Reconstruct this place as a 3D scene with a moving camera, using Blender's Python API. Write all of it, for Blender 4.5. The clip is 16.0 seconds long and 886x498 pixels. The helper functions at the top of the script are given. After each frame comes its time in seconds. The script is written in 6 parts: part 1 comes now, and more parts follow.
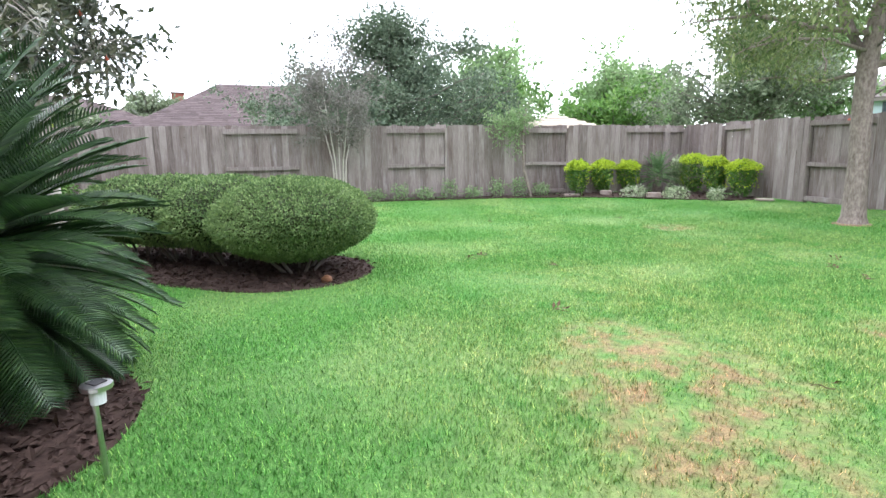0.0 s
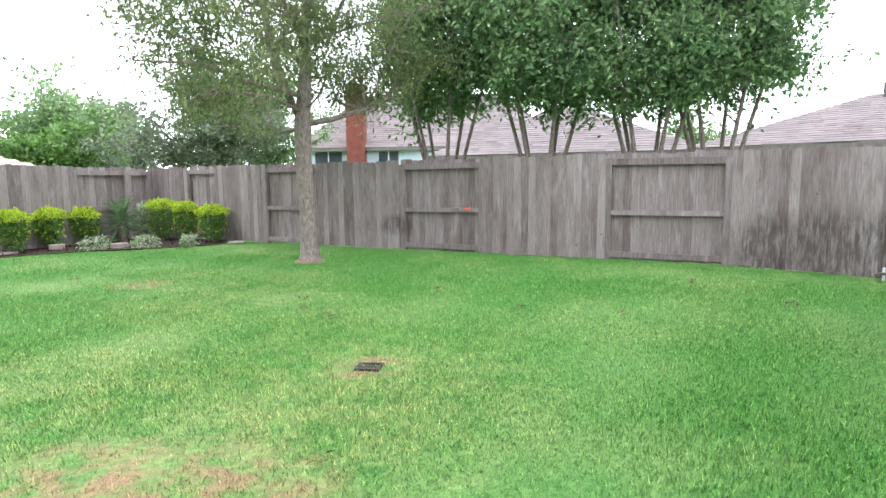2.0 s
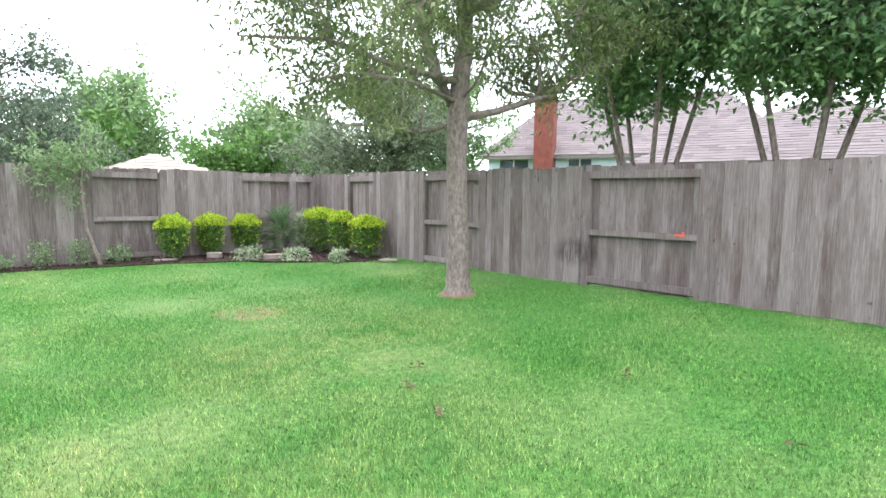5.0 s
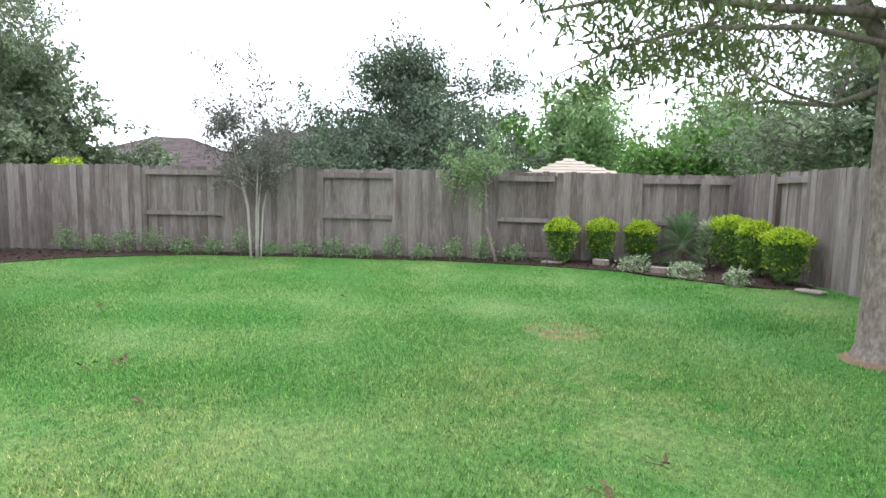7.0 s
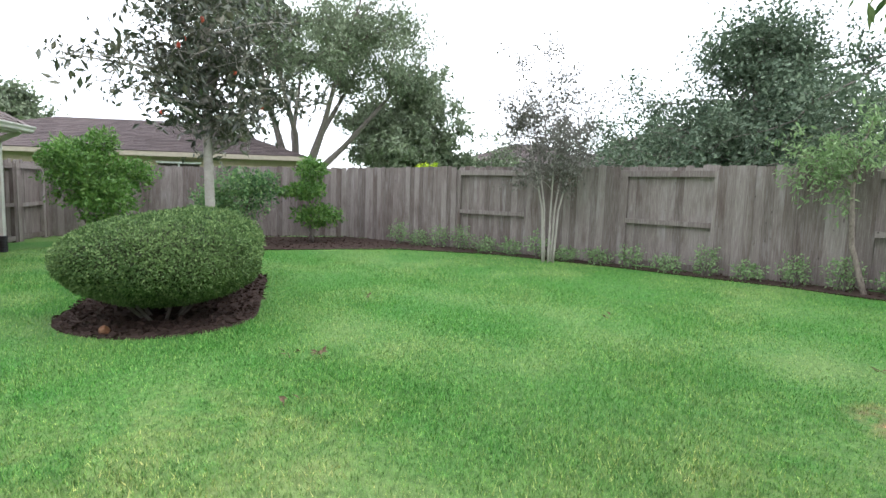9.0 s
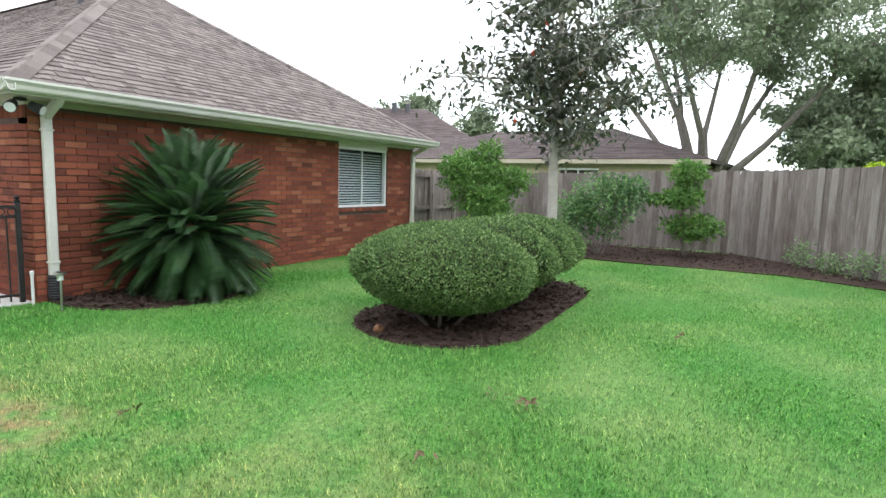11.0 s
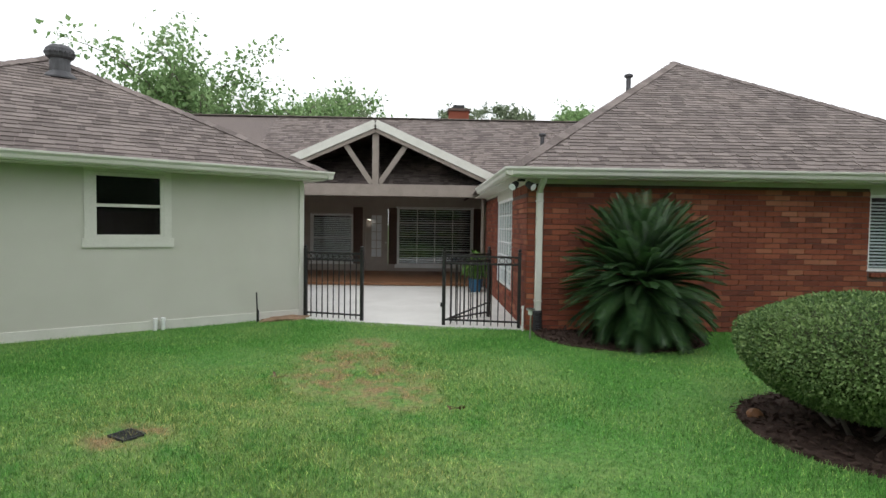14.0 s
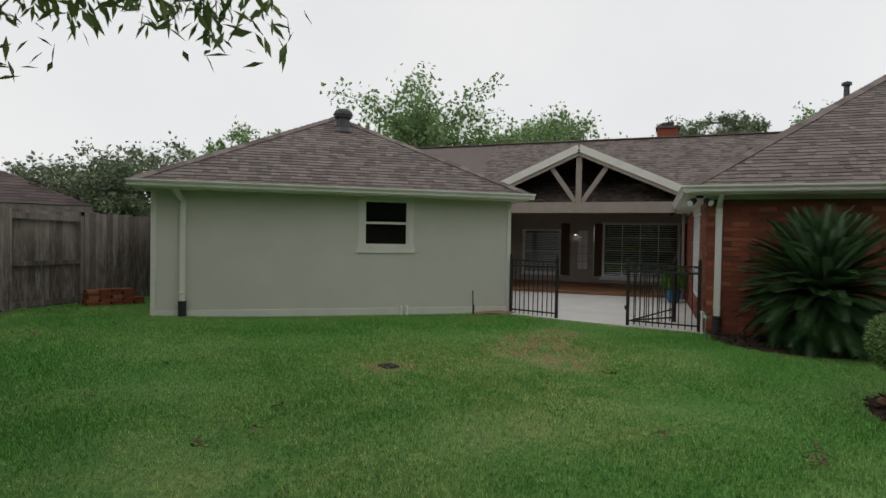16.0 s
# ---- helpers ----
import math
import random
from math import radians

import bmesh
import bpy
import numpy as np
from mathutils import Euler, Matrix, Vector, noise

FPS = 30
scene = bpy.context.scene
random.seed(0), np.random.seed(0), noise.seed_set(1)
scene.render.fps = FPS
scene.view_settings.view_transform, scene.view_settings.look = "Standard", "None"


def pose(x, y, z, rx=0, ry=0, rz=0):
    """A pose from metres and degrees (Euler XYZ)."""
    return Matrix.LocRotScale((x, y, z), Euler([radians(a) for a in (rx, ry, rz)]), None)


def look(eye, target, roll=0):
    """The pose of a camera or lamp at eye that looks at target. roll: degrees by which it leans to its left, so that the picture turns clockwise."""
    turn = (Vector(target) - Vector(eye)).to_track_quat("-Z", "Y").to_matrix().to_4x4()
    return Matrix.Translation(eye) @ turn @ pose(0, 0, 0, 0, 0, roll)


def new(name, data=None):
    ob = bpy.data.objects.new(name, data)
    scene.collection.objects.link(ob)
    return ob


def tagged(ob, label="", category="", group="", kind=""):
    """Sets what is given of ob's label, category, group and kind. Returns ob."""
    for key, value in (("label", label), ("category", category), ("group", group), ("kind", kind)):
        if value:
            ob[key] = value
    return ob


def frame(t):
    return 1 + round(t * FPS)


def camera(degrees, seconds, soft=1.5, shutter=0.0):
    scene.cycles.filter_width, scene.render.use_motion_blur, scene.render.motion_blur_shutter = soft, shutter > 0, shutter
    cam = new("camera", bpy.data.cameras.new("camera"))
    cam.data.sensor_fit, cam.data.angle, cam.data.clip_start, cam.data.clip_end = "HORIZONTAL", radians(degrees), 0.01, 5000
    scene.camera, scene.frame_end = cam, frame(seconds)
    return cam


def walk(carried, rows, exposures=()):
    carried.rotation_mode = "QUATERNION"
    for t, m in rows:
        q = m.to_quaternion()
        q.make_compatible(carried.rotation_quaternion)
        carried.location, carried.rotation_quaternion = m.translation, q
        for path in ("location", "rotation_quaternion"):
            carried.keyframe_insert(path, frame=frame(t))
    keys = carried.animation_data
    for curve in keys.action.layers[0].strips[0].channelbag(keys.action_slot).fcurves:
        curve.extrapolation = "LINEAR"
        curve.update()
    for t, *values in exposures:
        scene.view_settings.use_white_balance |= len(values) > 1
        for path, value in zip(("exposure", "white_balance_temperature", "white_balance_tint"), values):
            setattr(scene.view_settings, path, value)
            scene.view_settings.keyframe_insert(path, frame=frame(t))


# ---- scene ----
cam = camera(76.5, 16.0)
PATH = [
    (0, (2.276, 6.178, 1.362), (3.104, 4.391, 1.014), -0.7),
    (0.5, (2.263, 6.084, 1.414), (2.66, 4.15, 1.092), -0.7),
    (1, (2.267, 6.019, 1.466), (2.206, 4.037, 1.201), -0.6),
    (1.5, (2.247, 5.802, 1.484), (1.741, 3.883, 1.237), -0.7),
    (2, (2.189, 5.451, 1.485), (1.343, 3.654, 1.253), -0.6),
    (2.5, (2.03, 5.123, 1.5), (1.024, 3.407, 1.288), -0.3),
    (3, (1.905, 4.713, 1.52), (0.832, 3.038, 1.32), -0.1),
    (3.2, (1.891, 4.535, 1.545), (0.814, 2.861, 1.345), 0.3),
    (5.3, (0.826, 2.742, 1.521), (0.893, 0.753, 1.324), 0.6),
    (5.5, (0.661, 2.572, 1.528), (0.917, 0.598, 1.331), 0.7),
    (6, (0.376, 2.197, 1.537), (1.039, 0.321, 1.331), 0.9),
    (6.5, (0.05, 1.715, 1.503), (1.066, 0.004, 1.302), 1.0),
    (7, (-0.237, 1.282, 1.489), (1.065, -0.223, 1.292), 1.1),
    (7.5, (-0.212, 0.821, 1.401), (1.305, -0.469, 1.213), 1.3),
    (8, (-0.135, 0.414, 1.398), (1.582, -0.594, 1.208), 1.5),
    (8.2, (-0.106, 0.258, 1.391), (1.67, -0.641, 1.199), 1.6),
    (10.3, (0.721, -1.296, 1.541), (2.664, -0.88, 1.307), 1.7),
    (10.5, (0.851, -1.419, 1.546), (2.752, -0.842, 1.31), 1.8),
    (11, (1.321, -1.697, 1.514), (3.054, -0.728, 1.277), 1.7),
    (11.5, (1.75, -1.935, 1.471), (3.276, -0.662, 1.242), 1.3),
    (12, (2.126, -2.099, 1.479), (3.364, -0.546, 1.246), 1.2),
    (12.5, (2.435, -2.237, 1.496), (3.366, -0.483, 1.263), 1.0),
    (13, (2.743, -2.4, 1.492), (3.369, -0.512, 1.284), 0.8),
    (13.5, (2.947, -2.645, 1.555), (3.272, -0.677, 1.405), 0.7),
    (14, (3.033, -3.031, 1.569), (3.093, -1.034, 1.487), 0.8),
    (14.5, (3.19, -3.417, 1.551), (2.979, -1.429, 1.501), 0.8),
    (15, (3.384, -3.846, 1.527), (2.919, -1.901, 1.479), 0.7),
    (15.5, (3.557, -4.341, 1.5), (2.931, -2.442, 1.458), 0.8),
    (16, (3.727, -4.834, 1.492), (3.026, -2.961, 1.458), 1.0),
]
EXPOSURE = [(0.0, 0.08, 6000, 18), (0.5, -0.08, 6000, 18), (1.5, -0.04, 6000, 18), (3.0, 0.15, 6000, 18), (5.5, 0.1, 6000, 18), (6.0, 0.05, 6000, 17), (7.0, -0.42, 6000, 15), (8.0, -0.48, 6050, 14), (10.5, -0.57, 6100, 11), (11.5, -0.26, 6250, 10), (12.5, -0.45, 6300, 10), (13.5, -0.95, 6400, 10), (14.5, -1.45, 6500, 10), (16.0, -2.12, 6650, 10)]
walk(cam, [(t, look(eye, target, roll)) for t, eye, target, roll in PATH], EXPOSURE)

# ---- sky and sun: a bright overcast day ----
world = bpy.data.worlds.new("overcast")
scene.world = world
world.use_nodes = True
wn, wl = world.node_tree.nodes, world.node_tree.links
sky = wn.new("ShaderNodeTexSky")
sky.sky_type, sky.sun_disc = "NISHITA", False
sky.sun_elevation, sky.sun_rotation = radians(52), radians(200)
cloud = wn.new("ShaderNodeTexNoise")
cloud.inputs["Scale"].default_value, cloud.inputs["Detail"].default_value = 2.2, 5
cramp = wn.new("ShaderNodeValToRGB")
cramp.color_ramp.elements[0].position, cramp.color_ramp.elements[0].color = 0.30, (11.0, 11.2, 11.5, 1)
cramp.color_ramp.elements[1].position, cramp.color_ramp.elements[1].color = 0.70, (12.0, 12.1, 12.2, 1)
cmix = wn.new("ShaderNodeMixRGB")
cmix.inputs[0].default_value = 0.9
wl.new(cloud.outputs["Fac"], cramp.inputs[0])
wl.new(sky.outputs[0], cmix.inputs[1])
wl.new(cramp.outputs[0], cmix.inputs[2])
wl.new(cmix.outputs[0], wn["Background"].inputs[0])
wn["Background"].inputs[1].default_value = 0.33
sun = new("sun", bpy.data.lights.new("sun", "SUN"))
sun.data.energy, sun.data.angle, sun.data.color = 1.0, radians(40), (1.0, 0.97, 0.92)
sun.matrix_world = look((-6, -16, 26), (0, 0, 0))


# ---- materials ----
def nmat(name, rough=0.7, metal=0.0, spec=0.4):
    m = bpy.data.materials.new(name)
    m.use_nodes = True
    nt = m.node_tree
    b = nt.nodes["Principled BSDF"]
    b.inputs["Roughness"].default_value, b.inputs["Metallic"].default_value = rough, metal
    b.inputs["Specular IOR Level"].default_value = spec
    return m, nt, b


def noise_node(nt, scale, detail=4.0, stretch=None, rough=0.55, loose=False):
    n = nt.nodes.new("ShaderNodeTexNoise")
    n.inputs["Scale"].default_value, n.inputs["Detail"].default_value, n.inputs["Roughness"].default_value = scale, detail, rough
    tc = nt.nodes.new("ShaderNodeTexCoord")
    src = tc.outputs["Object"]
    if loose:
        oi, am = nt.nodes.new("ShaderNodeObjectInfo"), nt.nodes.new("ShaderNodeVectorMath")
        am.operation = "MULTIPLY_ADD"
        am.inputs[1].default_value = (1, 1, 1)
        nt.links.new(src, am.inputs[0])
        nt.links.new(mathn(nt, "MULTIPLY", oi.outputs["Random"], 61.0), am.inputs[2])
        src = am.outputs[0]
    if stretch:
        mp = nt.nodes.new("ShaderNodeMapping")
        mp.inputs["Scale"].default_value = stretch
        nt.links.new(src, mp.inputs[0])
        src = mp.outputs[0]
    nt.links.new(src, n.inputs["Vector"])
    return n.outputs["Fac"]


def ramp(nt, fac, stops):
    r = nt.nodes.new("ShaderNodeValToRGB")
    e = r.color_ramp.elements
    e[0].position, e[0].color = stops[0][0], (*stops[0][1], 1)
    e[1].position, e[1].color = stops[-1][0], (*stops[-1][1], 1)
    for p, c in stops[1:-1]:
        k = e.new(p)
        k.color = (*c, 1)
    nt.links.new(fac, r.inputs[0])
    return r.outputs[0]


def mixc(nt, fac, a, b, mode="MIX"):
    m = nt.nodes.new("ShaderNodeMixRGB")
    m.blend_type = mode
    for v, i in ((fac, 0), (a, 1), (b, 2)):
        if isinstance(v, (int, float)):
            m.inputs[i].default_value = v
        elif isinstance(v, tuple):
            m.inputs[i].default_value = (*v, 1)
        else:
            nt.links.new(v, m.inputs[i])
    return m.outputs[0]


def mathn(nt, op, a, b=0.0, clamp=False):
    m = nt.nodes.new("ShaderNodeMath")
    m.operation, m.use_clamp = op, clamp
    for v, i in ((a, 0), (b, 1)):
        if isinstance(v, (int, float)):
            m.inputs[i].default_value = v
        else:
            nt.links.new(v, m.inputs[i])
    return m.outputs[0]


def bump(nt, b, fac, strength=0.3, dist=0.01):
    n = nt.nodes.new("ShaderNodeBump")
    n.inputs["Strength"].default_value, n.inputs["Distance"].default_value = strength, dist
    nt.links.new(fac, n.inputs["Height"])
    nt.links.new(n.outputs[0], b.inputs["Normal"])


def piece_random(nt):
    """A number for each piece, loose object or island of a joined mesh."""
    oi, ge = nt.nodes.new("ShaderNodeObjectInfo"), nt.nodes.new("ShaderNodeNewGeometry")
    return mathn(nt, "FRACT", mathn(nt, "ADD", oi.outputs["Random"], ge.outputs["Random Per Island"]))


def plain(name, c0, c1, scale=6.0, rough=0.7, metal=0.0, bs=0.15, fine=60.0, spec=0.4, stretch=None):
    m, nt, b = nmat(name, rough, metal, spec)
    big = ramp(nt, noise_node(nt, scale, 4, stretch), [(0.3, c0), (0.7, c1)])
    grain = noise_node(nt, fine, 3, stretch)
    nt.links.new(mixc(nt, 0.16, big, ramp(nt, grain, [(0.3, tuple(v * 0.6 for v in c0)), (0.7, tuple(min(1, v * 1.3) for v in c1))])), b.inputs["Base Color"])
    if bs:
        bump(nt, b, grain, bs, 0.004)
    return m


def leafy(name, dark, mid, light, rough=0.55, spec=0.35, scale=1.3, trans=0.25):
    m, nt, b = nmat(name, rough, 0, spec)
    r = piece_random(nt)
    c = ramp(nt, r, [(0.0, dark), (0.55, mid), (1.0, light)])
    c = mixc(nt, ramp(nt, noise_node(nt, scale, 2), [(0.35, (0, 0, 0)), (0.7, (0.45, 0.45, 0.45))]), c, light)
    nt.links.new(c, b.inputs["Base Color"])
    tr = nt.nodes.new("ShaderNodeBsdfTranslucent")
    nt.links.new(c, tr.inputs[0])
    mx = nt.nodes.new("ShaderNodeMixShader")
    mx.inputs[0].default_value = trans
    nt.links.new(b.outputs[0], mx.inputs[1])
    nt.links.new(tr.outputs[0], mx.inputs[2])
    nt.links.new(mx.outputs[0], nt.nodes["Material Output"].inputs[0])
    return m


DRY = [(2.35, 2.75, 0.95), (2.1, 3.5, 0.7), (2.75, 2.1, 0.55), (2.77, -4.2, 0.5), (0.84, 1.13, 0.38), (2.3, 4.3, 0.5)]

THIN = [(0.9, 1.3, 2.0), (2.4, 2.6, 2.2), (1.6, -2.6, 2.0), (3.2, 0.2, 1.6)]


def lawn(name, lift, blades=False):
    m, nt, b = nmat(name, 0.75, 0, 0.25)
    base = ramp(nt, noise_node(nt, 90, 3), [(0.25, (0.04 * lift, 0.12 * lift, 0.014 * lift)), (0.5, (0.082 * lift, 0.24 * lift, 0.046 * lift)), (0.75, (0.19 * lift, 0.35 * lift, 0.088 * lift))])
    pale = mixc(nt, ramp(nt, noise_node(nt, 0.55, 5), [(0.42, (0, 0, 0)), (0.70, (0.6, 0.6, 0.6))]), base, (0.25 * lift, 0.345 * lift, 0.125 * lift))
    deep = mixc(nt, ramp(nt, noise_node(nt, 1.7, 3), [(0.5, (0, 0, 0)), (0.75, (0.4, 0.4, 0.4))]), pale, (0.05 * lift, 0.21 * lift, 0.042 * lift))
    geo = nt.nodes.new("ShaderNodeNewGeometry")
    for x, y, r in THIN:
        d = nt.nodes.new("ShaderNodeVectorMath")
        d.operation = "DISTANCE"
        d.inputs[1].default_value = (x, y, 0)
        nt.links.new(geo.outputs["Position"], d.inputs[0])
        k = mathn(nt, "MULTIPLY", mathn(nt, "SUBTRACT", 1.0, mathn(nt, "DIVIDE", d.outputs["Value"], r), True), 1.5, True)
        k = mathn(nt, "MULTIPLY", k, ramp(nt, noise_node(nt, 3.0, 6, rough=0.7), [(0.38, (0, 0, 0)), (0.66, (0.6, 0.6, 0.6))]))
        deep = mixc(nt, k, deep, (0.29 * lift, 0.34 * lift, 0.125 * lift))
    total = None
    for x, y, r in DRY:
        d = nt.nodes.new("ShaderNodeVectorMath")
        d.operation = "DISTANCE"
        d.inputs[1].default_value = (x, y, 0)
        nt.links.new(geo.outputs["Position"], d.inputs[0])
        k = mathn(nt, "SUBTRACT", 1.0, mathn(nt, "DIVIDE", d.outputs["Value"], r), True)
        total = k if total is None else mathn(nt, "MAXIMUM", total, k)
    dry = mathn(nt, "MULTIPLY", mathn(nt, "MULTIPLY", total, 2.2, True), ramp(nt, noise_node(nt, 4.5, 5), [(0.4, (0, 0, 0)), (0.62, (1, 1, 1))]))
    col = mixc(nt, dry, deep, ramp(nt, noise_node(nt, 120, 3), [(0.3, (0.17 * lift, 0.10 * lift, 0.05 * lift)), (0.7, (0.40 * lift, 0.315 * lift, 0.16 * lift))]))
    col = mixc(nt, 1.0, col, ramp(nt, noise_node(nt, 22, 4), [(0.3, (0.62, 0.66, 0.6)), (0.7, (1.3, 1.25, 1.2))]), "MULTIPLY")
    if blades:
        col = mixc(nt, 1.0, col, ramp(nt, geo.outputs["Random Per Island"], [(0.0, (0.5, 0.6, 0.55)), (0.45, (0.9, 1.0, 1.0)), (0.86, (1.15, 1.15, 1.1)), (0.90, (1.9, 1.4, 1.6)), (1.0, (2.6, 1.75, 2.2))]), "MULTIPLY")
    nt.links.new(col, b.inputs["Base Color"])
    bump(nt, b, noise_node(nt, 130, 3), 0.6, 0.02)
    return m


def brick_mat():
    m, nt, b = nmat("red_brick", 0.85, 0, 0.25)
    r = piece_random(nt)
    c = ramp(nt, r, [(0.0, (0.10, 0.032, 0.026)), (0.15, (0.18, 0.046, 0.030)), (0.5, (0.235, 0.062, 0.037)), (0.85, (0.315, 0.096, 0.052)), (1.0, (0.46, 0.20, 0.115))])
    blot = ramp(nt, noise_node(nt, 1.1, 3), [(0.35, (0.62, 0.62, 0.62)), (0.7, (1.12, 1.1, 1.08))])
    c = mixc(nt, 0.8, c, blot, "MULTIPLY")
    g = noise_node(nt, 110, 4)
    nt.links.new(mixc(nt, 0.35, c, ramp(nt, g, [(0.3, (0.07, 0.028, 0.022)), (0.75, (0.42, 0.15, 0.085))])), b.inputs["Base Color"])
    bump(nt, b, g, 0.4, 0.004)
    return m


def shingle_mat(name, a, c, e):
    m, nt, b = nmat(name, 0.92, 0, 0.2)
    col = ramp(nt, piece_random(nt), [(0.0, tuple(v * 0.75 for v in a)), (0.2, a), (0.5, c), (1.0, e)])
    g = noise_node(nt, 150, 2)
    col = mixc(nt, 0.4, col, ramp(nt, g, [(0.3, tuple(v * 0.55 for v in a)), (0.7, tuple(v * 1.35 for v in e))]))
    col = mixc(nt, 0.5, col, ramp(nt, noise_node(nt, 0.8, 4), [(0.3, (0.75, 0.75, 0.77)), (0.7, (1.1, 1.08, 1.05))]), "MULTIPLY")
    nt.links.new(col, b.inputs["Base Color"])
    bump(nt, b, g, 0.5, 0.003)
    return m


STAINS = [(-6.0, -0.1, 0.45, 0.55, 0.45), (-6.25, 0.5, 0.5, 0.6, 0.5), (-6.5, 1.0, 0.5, 0.55, 0.5), (-1.9, -5.5, 0.64, 0.3, 0.2), (-6.95, 2.2, 0.6, 1.0, 0.7), (-7.1, 4.2, 0.6, 0.9, 0.8)]


def fence_mat():
    m, nt, b = nmat("weathered_cedar", 0.9, 0, 0.2)
    r = piece_random(nt)
    c = ramp(nt, r, [(0.0, (0.125, 0.10, 0.09)), (0.5, (0.235, 0.20, 0.182)), (1.0, (0.365, 0.325, 0.30))])
    g = noise_node(nt, 10, 5, (9, 9, 0.35), 0.7, True)
    c = mixc(nt, 0.45, c, ramp(nt, g, [(0.3, (0.065, 0.052, 0.046)), (0.5, (0.22, 0.187, 0.17)), (0.70, (0.47, 0.43, 0.405))]))
    s = noise_node(nt, 1.3, 5, (2.2, 2.2, 0.6), 0.6, True)
    c = mixc(nt, ramp(nt, s, [(0.5, (0, 0, 0)), (0.72, (0.75, 0.75, 0.75))]), c, (0.10, 0.068, 0.055))
    c = mixc(nt, ramp(nt, noise_node(nt, 2.1, 4, (2, 2, 0.5), 0.6, True), [(0.58, (0, 0, 0)), (0.75, (0.5, 0.5, 0.5))]), c, (0.46, 0.43, 0.42))
    c = mixc(nt, ramp(nt, noise_node(nt, 26, 2, (1, 1, 0.4), 0.5, True), [(0.70, (0, 0, 0)), (0.76, (0.7, 0.7, 0.7))]), c, (0.05, 0.04, 0.035))
    geo = nt.nodes.new("ShaderNodeNewGeometry")
    damp = None
    for x, y, z, wide, tall in STAINS:
        d = nt.nodes.new("ShaderNodeVectorMath")
        d.operation = "SUBTRACT"
        d.inputs[1].default_value = (x, y, z)
        nt.links.new(geo.outputs["Position"], d.inputs[0])
        e = nt.nodes.new("ShaderNodeVectorMath")
        e.operation = "MULTIPLY"
        e.inputs[1].default_value = (1 / wide, 1 / wide, 1 / tall)
        nt.links.new(d.outputs[0], e.inputs[0])
        q = nt.nodes.new("ShaderNodeVectorMath")
        q.operation = "LENGTH"
        nt.links.new(e.outputs[0], q.inputs[0])
        k = mathn(nt, "SUBTRACT", 1.35, q.outputs["Value"], True)
        damp = k if damp is None else mathn(nt, "MAXIMUM", damp, k)
    blotch = ramp(nt, noise_node(nt, 7, 5, (2.5, 2.5, 0.45), 0.7, True), [(0.38, (0, 0, 0)), (0.56, (1, 1, 1))])
    c = mixc(nt, mathn(nt, "MULTIPLY", mathn(nt, "MULTIPLY", damp, 1.6, True), mathn(nt, "MULTIPLY", blotch, 0.62)), c, (0.035, 0.026, 0.022))
    nt.links.new(c, b.inputs["Base Color"])
    bump(nt, b, g, 0.6, 0.007)
    return m


def glass_mat(name, tint, rough=0.03):
    m, nt, b = nmat(name, rough, 0, 0.6)
    b.inputs["Base Color"].default_value = (*tint, 1)
    g = nt.nodes.new("ShaderNodeBsdfGlossy")
    g.inputs["Roughness"].default_value = rough
    t = nt.nodes.new("ShaderNodeBsdfTransparent")
    t.inputs[0].default_value = (*tint, 1)
    mx = nt.nodes.new("ShaderNodeMixShader")
    mx.inputs[0].default_value = 0.07
    nt.links.new(t.outputs[0], mx.inputs[1])
    nt.links.new(g.outputs[0], mx.inputs[2])
    nt.links.new(mx.outputs[0], nt.nodes["Material Output"].inputs[0])
    return m


LAWN, BLADE = lawn("lawn_soil", 0.92), lawn("grass_blades", 1.46, True)
BRICK, MORTAR = brick_mat(), plain("mortar", (0.09, 0.06, 0.05), (0.14, 0.10, 0.085), 9, 0.95)
ROOF = shingle_mat("weathered_shingle", (0.115, 0.095, 0.088), (0.19, 0.16, 0.149), (0.262, 0.224, 0.206))
# Dark backing granules that also carry the shadow lines at the tab edges.
ROOF_SHADOW_BACK = plain("shadow_shingle_granules", (0.055, 0.045, 0.042), (0.085, 0.07, 0.066), 6, 0.95, 0, 0.4, 150, 0.2)
ROOF_FAR = shingle_mat("brown_shingle", (0.08, 0.062, 0.06), (0.11, 0.086, 0.083), (0.14, 0.112, 0.108))
ROOF_PINK = shingle_mat("pinkish_grey_shingle", (0.185, 0.158, 0.148), (0.22, 0.19, 0.178), (0.26, 0.228, 0.215))
CEDAR = fence_mat()
STUCCO = plain("pale_green_stucco", (0.52, 0.52, 0.455), (0.57, 0.57, 0.505), 1.3, 0.9, 0, 0.25, 180)
CREAM = plain("cream_trim_paint", (0.60, 0.60, 0.54), (0.68, 0.68, 0.62), 3, 0.5, 0, 0.05)
WHITE = plain("white_paint", (0.76, 0.77, 0.76), (0.84, 0.85, 0.84), 4, 0.45, 0, 0.05)
SOFFIT = plain("soffit_paint", (0.56, 0.56, 0.48), (0.64, 0.64, 0.56), 4, 0.6, 0, 0.05)
BEAM = plain("taupe_beam_paint", (0.25, 0.215, 0.185), (0.31, 0.265, 0.23), 5, 0.6, 0, 0.08)
PORCHWALL = plain("taupe_wall_paint", (0.36, 0.31, 0.27), (0.42, 0.37, 0.33), 3, 0.8)
DARKWOOD = plain("dark_stained_wood", (0.06, 0.030, 0.022), (0.10, 0.05, 0.036), 5, 0.6, 0, 0.2, 40, 0.4, (1, 8, 8))
DECK = plain("brown_deck", (0.16, 0.075, 0.035), (0.24, 0.115, 0.055), 3, 0.5, 0, 0.15, 50)
